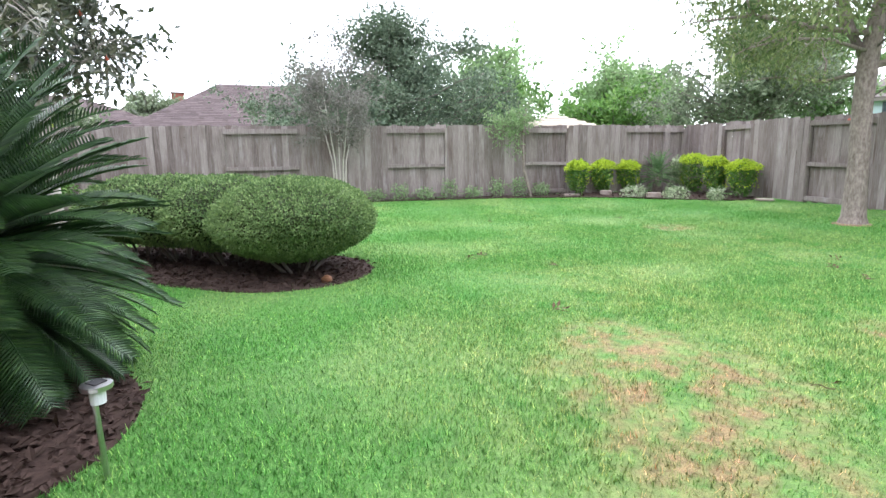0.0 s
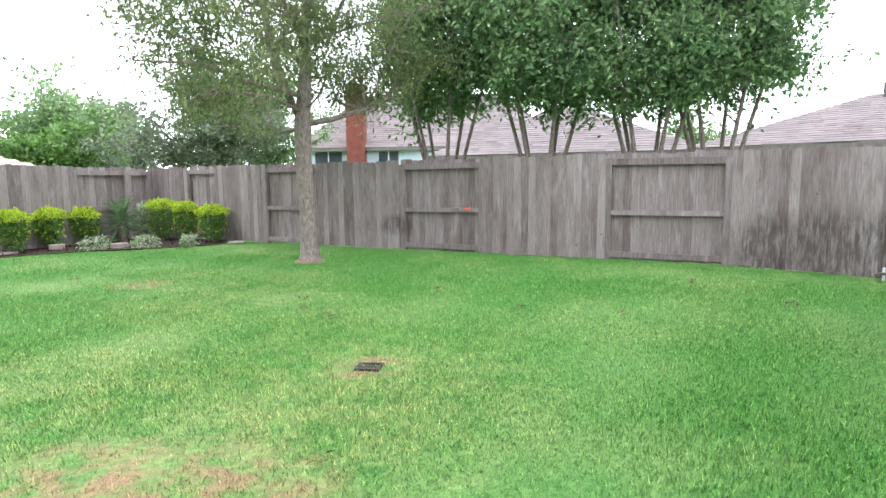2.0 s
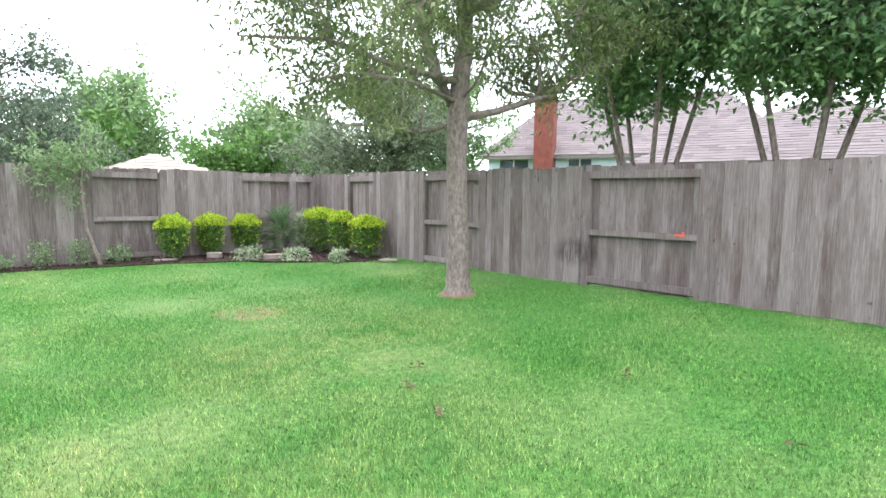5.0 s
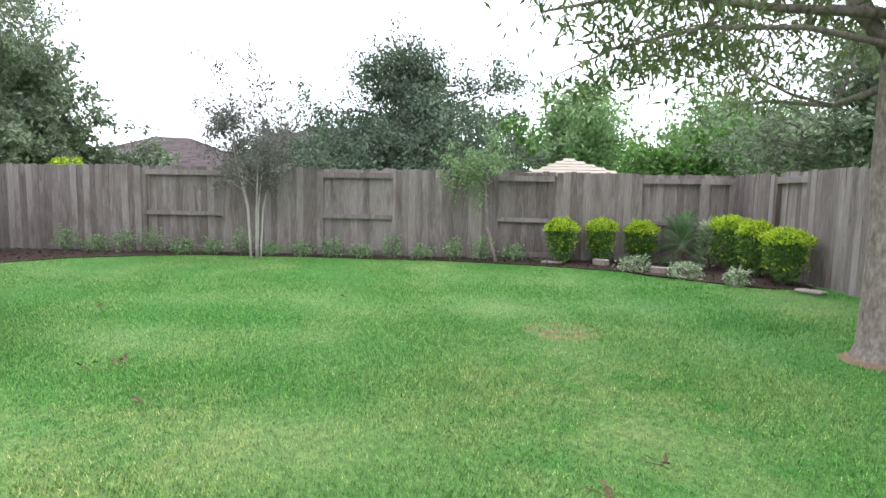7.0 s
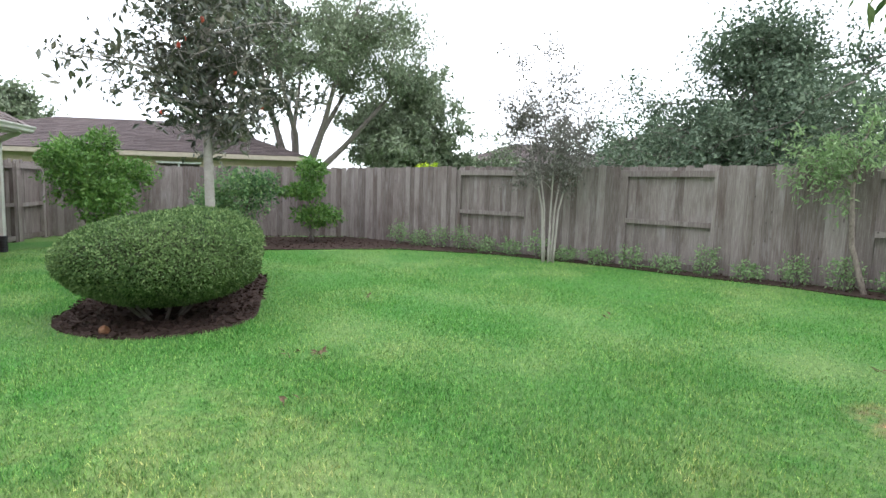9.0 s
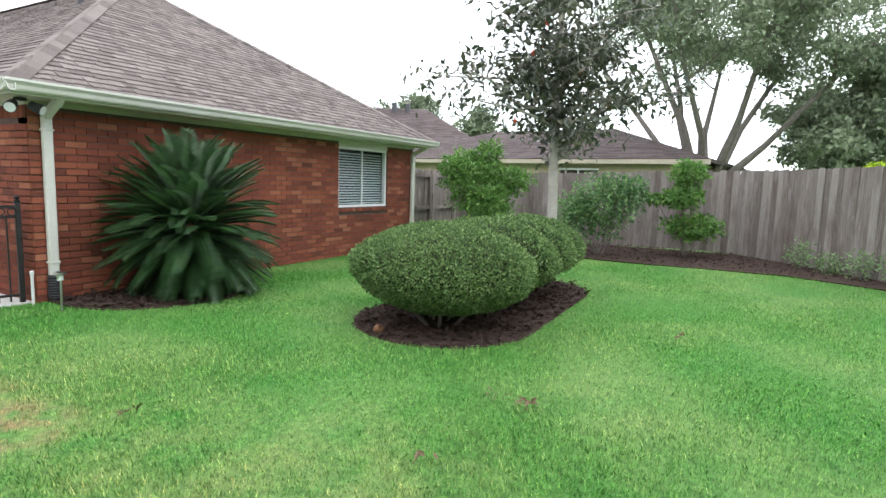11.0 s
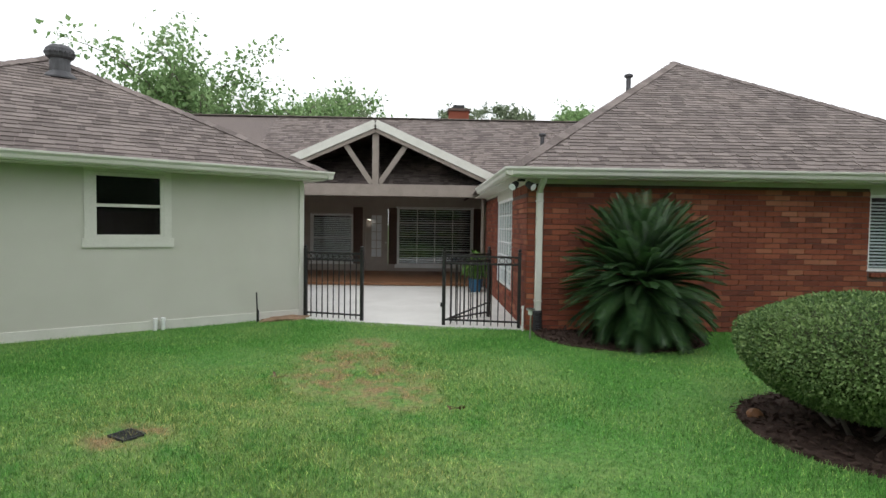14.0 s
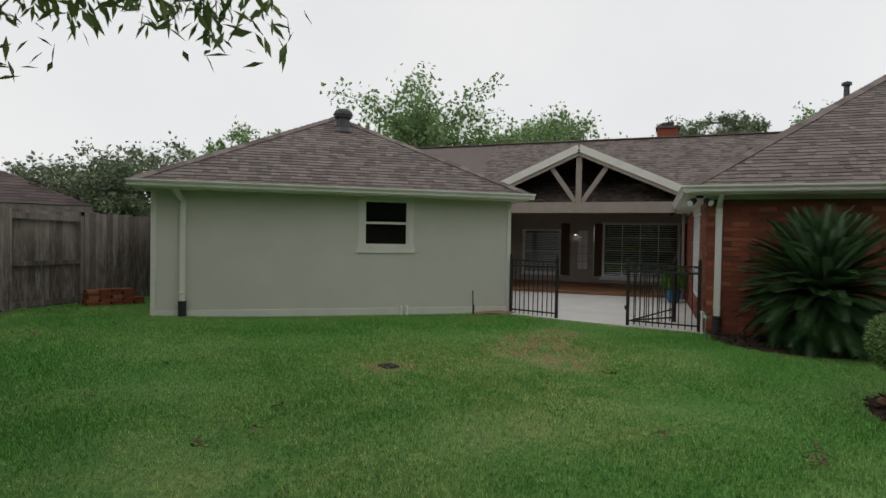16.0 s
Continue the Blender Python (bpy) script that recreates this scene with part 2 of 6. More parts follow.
CONCRETE = plain("patio_concrete", (0.56, 0.55, 0.52), (0.66, 0.65, 0.62), 1.6, 0.85, 0, 0.2, 90)
IRON = plain("black_powder_coat", (0.012, 0.012, 0.013), (0.025, 0.024, 0.024), 9, 0.45, 0, 0.05)
BLACKP = plain("black_plastic", (0.018, 0.018, 0.02), (0.03, 0.03, 0.032), 9, 0.6)
METAL = plain("galvanised_metal", (0.06, 0.06, 0.065), (0.11, 0.11, 0.115), 8, 0.6, 0.3, 0.05)
STEEL = plain("brushed_steel", (0.55, 0.55, 0.55), (0.7, 0.7, 0.7), 8, 0.3, 1.0, 0.02)
MULCH = plain("dark_mulch", (0.035, 0.022, 0.017), (0.075, 0.05, 0.04), 14, 0.95, 0, 0.9, 45, 0.2)
SOILP = plain("bare_soil", (0.20, 0.13, 0.085), (0.31, 0.21, 0.14), 8, 0.95, 0, 0.6, 60, 0.2)
BARK = plain("grey_bark", (0.13, 0.105, 0.088), (0.35, 0.30, 0.255), 16, 0.95, 0, 1.0, 34, 0.2, (1.7, 1.7, 0.8))
PALEBARK = plain("pale_bark", (0.34, 0.31, 0.27), (0.50, 0.47, 0.42), 7, 0.9, 0, 0.5, 40, 0.2)
DARKBARK = plain("dark_bark", (0.13, 0.115, 0.10), (0.23, 0.205, 0.18), 8, 0.95, 0, 0.6, 40, 0.2)
STONE = plain("grey_stone", (0.27, 0.22, 0.19), (0.42, 0.36, 0.31), 9, 0.9, 0, 0.5)
BLIND = plain("white_blind", (0.70, 0.73, 0.75), (0.78, 0.81, 0.83), 6, 0.5, 0, 0.03)
# Near-black colour standing in for the lack of light inside rooms and pit.
UNLIT_BLACK = plain("unlit_interior_black", (0.016, 0.016, 0.018), (0.03, 0.03, 0.032), 3, 0.9)
GLASS, DARKGLASS = glass_mat("clear_glass", (0.9, 0.93, 0.93)), glass_mat("dim_glass", (0.30, 0.32, 0.34))
BLUEPOT = plain("blue_glaze", (0.03, 0.12, 0.24), (0.05, 0.19, 0.34), 6, 0.25, 0, 0.02)
PALEBLUE = plain("pale_siding", (0.50, 0.60, 0.66), (0.58, 0.67, 0.72), 3, 0.7)
FARBRICK = plain("far_red_brick", (0.13, 0.04, 0.03), (0.24, 0.075, 0.05), 3, 0.9, 0, 0.3, 14)
TANWALL = plain("tan_brick_far", (0.36, 0.30, 0.21), (0.46, 0.39, 0.28), 5, 0.9)
BEIGEROOF = plain("beige_roof", (0.38, 0.33, 0.26), (0.46, 0.40, 0.32), 6, 0.9)
DEADLEAF = plain("dead_leaf", (0.09, 0.06, 0.032), (0.18, 0.125, 0.068), 30, 0.8)
PINKTAPE = plain("orange_tape", (0.75, 0.10, 0.05), (0.85, 0.16, 0.09), 20, 0.5)

L_SHRUB = leafy("boxwood_leaf", (0.05, 0.10, 0.032), (0.12, 0.21, 0.064), (0.27, 0.38, 0.14), 0.6, 0.3)
L_PECAN = leafy("pecan_leaf", (0.065, 0.115, 0.04), (0.14, 0.205, 0.07), (0.27, 0.32, 0.125), 0.55, 0.3, 0.8, 0.35)
L_MAG = leafy("magnolia_leaf", (0.03, 0.045, 0.028), (0.07, 0.095, 0.06), (0.16, 0.155, 0.10), 0.32, 0.6, 1.0, 0.1)
L_SAGO = leafy("cycad_leaflet", (0.016, 0.042, 0.022), (0.034, 0.085, 0.034), (0.075, 0.15, 0.045), 0.35, 0.5, 2.0, 0.1)
L_LIME = leafy("golden_leaf", (0.15, 0.26, 0.02), (0.42, 0.58, 0.03), (0.66, 0.78, 0.08), 0.5, 0.3, 3.0, 0.3)
L_GREEN = leafy("fresh_leaf", (0.05, 0.13, 0.025), (0.10, 0.235, 0.045), (0.20, 0.34, 0.08), 0.5, 0.35, 2.0, 0.3)
# L_DARK, L_OAK, L_MID: leaf colours lightened to put in distance haze.
L_DARK = leafy("hazed_evergreen", (0.045, 0.08, 0.048), (0.10, 0.15, 0.09), (0.20, 0.26, 0.165), 0.6, 0.3, 0.7, 0.2)
L_OAK = leafy("live_oak_leaf", (0.10, 0.14, 0.085), (0.185, 0.235, 0.145), (0.31, 0.36, 0.23), 0.6, 0.3, 0.4, 0.25)
L_CRAPE = leafy("crape_leaf", (0.04, 0.11, 0.042), (0.11, 0.225, 0.085), (0.25, 0.38, 0.15), 0.5, 0.3, 0.7, 0.3)
L_MID = leafy("mid_green_leaf", (0.12, 0.21, 0.08), (0.21, 0.34, 0.14), (0.34, 0.47, 0.22), 0.6, 0.3, 0.5, 0.3)
L_THIN = leafy("thin_purplish_leaf", (0.10, 0.10, 0.08), (0.17, 0.17, 0.14), (0.27, 0.26, 0.23), 0.6, 0.3, 0.9, 0.3)
L_PALE = leafy("variegated_leaf", (0.15, 0.23, 0.10), (0.30, 0.38, 0.21), (0.56, 0.61, 0.44), 0.5, 0.3, 4.0, 0.2)
# Almost black: shade between the shrub leaves is put into this colour.
L_SHADED_CORE = leafy("shaded_shrub_core", (0.02, 0.028, 0.014), (0.03, 0.04, 0.02), (0.05, 0.06, 0.03), 0.9, 0.1, 3, 0.0)


# ---- mesh helpers ----
rng = np.random.default_rng(7)


def mesh_np(name, verts, faces, material, smooth=False):
    """A mesh from arrays; the faces all have the same number of corners."""
    v, f = np.asarray(verts, np.float32), np.asarray(faces, np.int32)
    me = bpy.data.meshes.new(name)
    n, k = f.shape
    me.vertices.add(len(v)), me.loops.add(n * k), me.polygons.add(n)
    me.vertices.foreach_set("co", v.ravel())
    me.loops.foreach_set("vertex_index", f.ravel())
    me.polygons.foreach_set("loop_start", np.arange(0, n * k, k, dtype=np.int32))
    me.polygons.foreach_set("use_smooth", np.full(n, smooth))
    me.materials.append(material)
    me.update(calc_edges=True)
    me.validate()
    return me


def done(name, bm, material, smooth=False):
    bmesh.ops.recalc_face_normals(bm, faces=bm.faces)
    me = bpy.data.meshes.new(name)
    bm.to_mesh(me)
    bm.free()
    me.materials.append(material)
    if smooth:
        me.polygons.foreach_set("use_smooth", [True] * len(me.polygons))
    return me


def part(name, mesh, material=None, parent=None, label="", m=None):
    """One mesh object under a thing or a part."""
    if isinstance(mesh, bmesh.types.BMesh):
        mesh = done(name, mesh, material)
    ob = new(name, mesh)
    ob.parent = parent
    if m is not None:
        ob.matrix_basis = m
    return tagged(ob, label)


def thing(name, m, label, category, group="", kind=""):
    ob = new(name)
    ob.empty_display_size = 0.2
    ob.matrix_basis = m
    return tagged(ob, label, category, group, kind)


def add_box(bm, x0, y0, z0, x1, y1, z1, bevel=0.0, m=None):
    r = bmesh.ops.create_cube(bm, size=1)
    vs = r["verts"]
    bmesh.ops.transform(bm, matrix=Matrix.LocRotScale(((x0 + x1) / 2, (y0 + y1) / 2, (z0 + z1) / 2), None, (abs(x1 - x0), abs(y1 - y0), abs(z1 - z0))), verts=vs)
    if bevel:
        es = list({e for v in vs for e in v.link_edges})
        r2 = bmesh.ops.bevel(bm, geom=es, offset=bevel, segments=1, affect="EDGES")
        vs = list({v for f in r2["faces"] for v in f.verts} | {v for v in vs if v.is_valid})
    if m is not None:
        bmesh.ops.transform(bm, matrix=m, verts=vs)
    return bm


def boxm(x0, y0, z0, x1, y1, z1, bevel=0.004):
    return add_box(bmesh.new(), x0, y0, z0, x1, y1, z1, bevel)


def add_bar(bm, a, b, w, h, bevel=0.0):
    """A bar of section w x h from a to b."""
    a, b = Vector(a), Vector(b)
    d = b - a
    q = d.to_track_quat("X", "Z").to_matrix().to_4x4()
    return add_box(bm, -d.length / 2, -w / 2, -h / 2, d.length / 2, w / 2, h / 2, bevel, Matrix.Translation((a + b) / 2) @ q)


def barm(a, b, w, h, bevel=0.003):
    return add_bar(bmesh.new(), a, b, w, h, bevel)


def add_tube(bm, pts, radii, sides=8, cap=True):
    """A tapered tube along points."""
    pts = [Vector(p) for p in pts]
    rings = []
    for i, p in enumerate(pts):
        d = (pts[min(i + 1, len(pts) - 1)] - pts[max(i - 1, 0)]).normalized()
        side = d.cross(Vector((0.31, 0.17, 1.0)) if abs(d.z) < 0.9 else Vector((1, 0.2, 0))).normalized()
        up = side.cross(d)
        r = radii[i] if isinstance(radii, (list, tuple)) else radii
        rings.append([bm.verts.new(p + side * math.cos(2 * math.pi * k / sides) * r + up * math.sin(2 * math.pi * k / sides) * r) for k in range(sides)])
    for a, b in zip(rings, rings[1:]):
        for k in range(sides):
            bm.faces.new((a[k], a[(k + 1) % sides], b[(k + 1) % sides], b[k]))
    if cap:
        bm.faces.new(rings[0][::-1])
        bm.faces.new(rings[-1])
    return bm


def tubem(pts, radii, sides=8):
    return add_tube(bmesh.new(), pts, radii, sides)


def turned(profile, sides=16):
    """A body turned about z from (radius, height) pairs."""
    bm = bmesh.new()
    rings = [[bm.verts.new((r * math.cos(2 * math.pi * k / sides), r * math.sin(2 * math.pi * k / sides), z)) for k in range(sides)] for r, z in profile]
    for a, b in zip(rings, rings[1:]):
        for k in range(sides):
            bm.faces.new((a[k], a[(k + 1) % sides], b[(k + 1) % sides], b[k]))
    bm.faces.new(rings[0][::-1])
    bm.faces.new(rings[-1])
    return bm


def extruded(profile, a, b, up=(0, 0, 1)):
    """A section of (out, up) pairs run from a to b; out is to the right of the run."""
    a, b, up = Vector(a), Vector(b), Vector(up)
    out = (b - a).normalized().cross(up).normalized()
    bm = bmesh.new()
    ends = [[bm.verts.new(p + out * o + up * u) for o, u in profile] for p in (a, b)]
    n = len(profile)
    for k in range(n):
        bm.faces.new((ends[0][k], ends[0][(k + 1) % n], ends[1][(k + 1) % n], ends[1][k]))
    bm.faces.new(ends[0][::-1])
    bm.faces.new(ends[1])
    return bm


def prism(poly, z0, z1):
    bm = bmesh.new()
    lo, hi = [bm.verts.new((x, y, z0)) for x, y in poly], [bm.verts.new((x, y, z1)) for x, y in poly]
    n = len(poly)
    bm.faces.new(lo[::-1]), bm.faces.new(hi)
    for k in range(n):
        bm.faces.new((lo[k], lo[(k + 1) % n], hi[(k + 1) % n], hi[k]))
    return bm


def inside(poly, x, y):
    hit = np.zeros(len(x), bool)
    n = len(poly)
    for i in range(n):
        (x0, y0), (x1, y1) = poly[i], poly[(i + 1) % n]
        if y0 != y1:
            hit ^= ((y0 > y) != (y1 > y)) & (x < (x1 - x0) * (y - y0) / (y1 - y0) + x0)
    return hit


def unit(v):
    return v / np.maximum(np.linalg.norm(v, axis=1, keepdims=True), 1e-9)


def leaf_arrays(p, along, normal, length, width):
    """Folded four-cornered leaves at the points p."""
    along = unit(along)
    side = unit(np.cross(normal, along))
    nrm = np.cross(along, side)
    L, W = length[:, None], width[:, None]
    a, b = p, p + along * L
    mid = p + along * L * 0.45
    c, d = mid + side * W * 0.5 + nrm * W * 0.18, mid - side * W * 0.5 + nrm * W * 0.18
    v = np.stack([a, c, b, d], 1).reshape(-1, 3)
    i = np.arange(len(p))[:, None] * 4
    return v, np.concatenate([i + [0, 1, 2], i + [0, 2, 3]], 1).reshape(-1, 3)


def leaves_mesh(name, p, length, material, droop=0.3, spread=None, aspect=0.42):
    n = len(p)
    d = rng.normal(size=(n, 3))
    if spread is not None:
        d = unit(d) * 0.8 + spread
    d[:, 2] -= droop
    nr = rng.normal(size=(n, 3)) * 0.7 + np.array([0, 0, 0.8])
    ln = length * rng.uniform(0.65, 1.3, n)
    v, f = leaf_arrays(p, d, nr, ln, ln * aspect * rng.uniform(0.8, 1.2, n))
    return mesh_np(name, v, f, material)


# ---- plan ----
U, W = Vector((-0.6191, 0.7853)), Vector((0.7781, 0.6282))
AB = Vector((2.74, -11.38))
A1, A2, A3, A4 = AB + U * 13.9, Vector((-6.75, 1.5)), Vector((-6.95, 3.25)), Vector((-7.2, 6.6))
BC, C1, C2 = Vector((15.25, -1.28)), Vector((15.9, 4.0)), Vector((16.1, 7.2))
G0, GTURN = (0.96, 6.47), 34.7


def ground_z(x, y):
    """A shallow bowl: low in the middle of the lawn, rising towards both wooden fences and the far end of the garage."""
    dx, dy = x - AB.x, y - AB.y
    db, da = dy * W.x - dx * W.y, dx * U.y - dy * U.x
    rim = lambda d, wide: (lambda k: k * k * (3 - 2 * k))(np.clip(1 - d / wide, 0, 1))
    edge = np.maximum(0.14 * rim(np.maximum(db, 0), 4.0), 0.14 * rim(np.maximum(da, 0), 5.5))
    return edge * np.clip(1.6 - np.hypot(x - 4.0, y + 2.0) / 14.0, 0, 1) - 0.04 * np.exp(-((x - 1.0) ** 2 + (y + 2.0) ** 2) / 16.0)


def gz(x, y):
    return float(ground_z(np.array([x]), np.array([y]))[0])


def stadium(ax, ay, bx, by, r, n=14):
    t = math.atan2(by - ay, bx - ax)
    pts = [(bx + r * math.cos(t - math.pi / 2 + math.pi * k / n), by + r * math.sin(t - math.pi / 2 + math.pi * k / n)) for k in range(n + 1)]
    return pts + [(ax + r * math.cos(t + math.pi / 2 + math.pi * k / n), ay + r * math.sin(t + math.pi / 2 + math.pi * k / n)) for k in range(n + 1)]


BED_SHRUB = stadium(6.58, 1.2, 8.9, 1.28, 1.0)
BED_SAGO = [(4.64, 5.38)] + [(5.84 + 1.2 * math.cos(a), 5.0 + 1.06 * math.sin(a)) for a in np.linspace(math.pi * 1.0, 2 * math.pi, 16)] + [(7.04, 5.38)]
along_b = lambda t: tuple(AB + W * t + Vector((-W.y, W.x)) * 0.05)
BED_OUT = [tuple(AB + U * 2.75), tuple(AB + U * 1.4)] + [along_b(t) for t in (0.05, 2.3, 4.6, 6.2, 9.2, 11.6, 13.8, 15.9)] + [tuple(BC.lerp(C1, 0.5)), tuple(BC.lerp(C1, 0.95))]
BED_IN = [(0.95, -8.85), (1.5, -8.4), (2.6, -8.5), (3.9, -8.75), (5.5, -8.1), (7.0, -7.25), (9.5, -5.4), (11.2, -3.9), (12.3, -2.1), (12.7, 0.0), (13.0, 1.6), (13.7, 4.0)]
BED_BACK = BED_OUT + BED_IN[::-1]
PATIO = [(0.9, 6.42), (1.07, 6.22), (2.1, 5.93), (3.3, 5.63), (4.55, 5.43), (4.55, 11.6), (-2.6, 11.6), (-2.6, 9.0)]


# ---- ground ----
def build_ground():
    n = 150
    xs = np.concatenate([[-900, -300, -120, -60, -30], np.linspace(-16, 22, n), [40, 80, 160, 400, 900]])
    ys = np.concatenate([[-900, -300, -120, -60, -30], np.linspace(-16, 22, n), [40, 80, 160, 400, 900]])
    X, Y = np.meshgrid(xs, ys)
    Z = ground_z(X.ravel(), Y.ravel()) + 0.008 * np.sin(X.ravel() * 1.9) * np.sin(Y.ravel() * 2.3)
    flat = inside(PATIO, X.ravel(), Y.ravel())
    Z[flat] -= 0.03
    w = len(xs)
    i = (np.arange(len(ys) - 1)[:, None] * w + np.arange(w - 1)[None]).ravel()
    ob = new("ground", mesh_np("ground", np.stack([X.ravel(), Y.ravel(), Z], 1), np.stack([i, i + 1, i + w + 1, i + w], 1), LAWN, True))
    tagged(ob, "green mown lawn with dry brown patches", "lawn", kind="structure")


def build_grass(count=1150000):
    """Single blades over the yard, thinner where the lawn is dry."""
    p = np.stack([rng.uniform(-7.5, 14.5, count * 3), rng.uniform(-12, 8, count * 3)], 1)
    x, y = p[:, 0], p[:, 1]
    yard = [tuple(AB), tuple(BC), tuple(C1), (12.5, 5.4), (4.56, 5.4), (4.56, 5.5), (0.96, 6.47), (-4.6, 2.7), (-5.6, 4.2), tuple(A3), tuple(A2), tuple(A1)]
    ok = inside(yard, x, y) & ~inside(BED_SHRUB, x, y) & ~inside(BED_SAGO, x, y) & ~inside(BED_BACK, x, y) & ~inside(PATIO, x, y)
    near = np.exp(-(((x - 1.2) / 6.5) ** 2 + ((y - 0.6) / 6.0) ** 2))
    keep = ok & (rng.uniform(size=len(x)) < 0.25 + 0.75 * near)
    for cx, cy, r in DRY:
        keep &= ~((np.hypot(x - cx, y - cy) < r * 0.8) & (rng.uniform(size=len(x)) < 0.55))
    x, y = x[keep][:count], y[keep][:count]
    n = len(x)
    a, lean = rng.uniform(0, 2 * np.pi, n), rng.uniform(0.1, 0.9, n)
    h = rng.uniform(0.014, 0.046, n) * (0.95 + 0.2 * np.sin(x * 1.3) * np.sin(y * 1.1 + 1))
    wd = rng.uniform(0.002, 0.0045, n)
    z = ground_z(x, y)
    base = np.stack([x, y, z - 0.004], 1)
    side = np.stack([np.cos(a), np.sin(a), 0 * a], 1) * wd[:, None]
    tip = base + np.stack([-np.sin(a) * lean * h, np.cos(a) * lean * h, h], 1) + side * rng.normal(size=(n, 1)) * 1.5
    v = np.stack([base - side, base + side, tip], 1).reshape(-1, 3)
    ob = new("grass", mesh_np("grass", v, np.arange(n * 3).reshape(-1, 3), BLADE))
    tagged(ob, "short green lawn grass with yellowed blades", "grass", kind="stuff")


def build_bed(name, poly, label, chips, material=MULCH, strip=False):
    bm = bmesh.new()
    c = np.mean(np.array(poly), 0)
    rim = []
    for x, y in poly:
        rim.append(bm.verts.new((x, y, gz(x, y) - 0.03)))
    top = [bm.verts.new((x * 0.985 + c[0] * 0.015, y * 0.985 + c[1] * 0.015, gz(x, y) + 0.022)) for x, y in poly]
    n = len(poly)
    for k in range(n):
        bm.faces.new((rim[k], rim[(k + 1) % n], top[(k + 1) % n], top[k]))
    if strip:
        for k in range(n // 2 - 1):
            bm.faces.new((top[k], top[k + 1], top[n - 2 - k], top[n - 1 - k]))
    else:
        bm.faces.new(top)
    ob = tagged(new(name, done(name, bm, material)), label, "mulch bed", kind="structure")
    P = np.array(poly)
    q = np.stack([rng.uniform(P[:, 0].min(), P[:, 0].max(), chips * 4), rng.uniform(P[:, 1].min(), P[:, 1].max(), chips * 4)], 1)
    q = q[inside(poly, q[:, 0], q[:, 1])][:chips]
    m = len(q)
    p = np.stack([q[:, 0], q[:, 1], ground_z(q[:, 0], q[:, 1]) + 0.03 + rng.uniform(-0.008, 0.014, m)], 1)
    d = rng.normal(size=(m, 3)) * np.array([1, 1, 0.35])
    ln = rng.uniform(0.03, 0.09, m)
    v, fc = leaf_arrays(p, d, rng.normal(size=(m, 3)) * 0.5 + np.array([0, 0, 1]), ln, ln * 0.45)
    ch = part("mulch_chips", mesh_np("mulch_chips", v, fc, material), None, ob)
    tagged(ch, kind="stuff")
    return ob


build_ground()
build_bed("mulch_bed_1", BED_SHRUB, "dark brown shredded mulch under the clipped shrubs", 5000)
build_bed("mulch_bed_2", BED_SAGO, "dark brown mulch under the cycad by the brick wall", 2500)
build_bed("mulch_bed_3", BED_BACK, "dark mulch strip along the wooden back fence", 6000, strip=True)
tagged(new("patio", done("patio", prism(PATIO, -0.12, 0.015), CONCRETE)), "pale grey broom-finished concrete patio slab", "patio", kind="structure")



# ---- wooden fences ----
def board_mesh(w, h, seed):
    r = random.Random(seed)
    bm = bmesh.new()
    t = 0.016
    e = r.uniform(0.012, 0.03)
    out = [(-w / 2, 0), (w / 2, 0), (w / 2 + r.uniform(-0.002, 0.002), h - e), (w / 2 - e, h), (-w / 2 + e, h), (-w / 2, h - e)]
    lo, hi = [bm.verts.new((x, -t / 2, z)) for x, z in out], [bm.verts.new((x, t / 2, z)) for x, z in out]
    bm.faces.new(lo), bm.faces.new(hi[::-1])
    for k in range(6):
        bm.faces.new((lo[k], hi[k], hi[(k + 1) % 6], lo[(k + 1) % 6]))
    return done("board", bm, CEDAR)


BOARDS = [board_mesh(0.142, 1.80, s) for s in range(5)]


def build_fence(name, p0, p1, recesses, side, label, posts=()):
    """A run of fence from p0 to p1. Bays named in recesses have their boards behind the rails; side is that of the yard."""
    d = p1 - p0
    L = d.length
    ob = thing(name, Matrix.Translation((p0.x, p0.y, 0)) @ Matrix.Rotation(math.atan2(d.y, d.x), 4, "Z"), label, "fence")
    r = random.Random(int(L * 100))
    zat = lambda s: gz(p0.x + d.x * s / L, p0.y + d.y * s / L)
    s = 0.072
    while s < L:
        back = any(a < s < b for a, b in recesses)
        y = side * (0.052 if not back else -0.052)
        m = pose(s, y + r.uniform(-0.003, 0.003), zat(s) + 0.02 + r.uniform(-0.012, 0.012), r.uniform(-0.4, 0.4), r.uniform(-0.13, 0.13), r.uniform(-1.2, 1.2)) @ Matrix.Diagonal((1, 1, 1 + r.uniform(-0.008, 0.012), 1))
        part("board", BOARDS[r.randrange(5)], None, ob, m=m)
        s += 0.138
    edges = sorted({0.0, L, *[e for a, b in recesses for e in (a, b)], *posts})
    for e in edges:
        z = zat(e)
        part("post", boxm(e - 0.085, -0.042, z - 0.05, e + 0.085, 0.042, z + 1.745), CEDAR, ob)
    for a, b in zip(edges, edges[1:]):
        z0, z1 = zat(a), zat(b)
        for z, h in ((1.685, 0.11), (0.83, 0.085), (0.10, 0.10)):
            part("rail", barm((a + 0.04, side * 0.022, z0 + z + r.uniform(-0.01, 0.01)), (b - 0.04, side * 0.022, z1 + z + r.uniform(-0.01, 0.01)), 0.038, h), CEDAR, ob)
    return ob


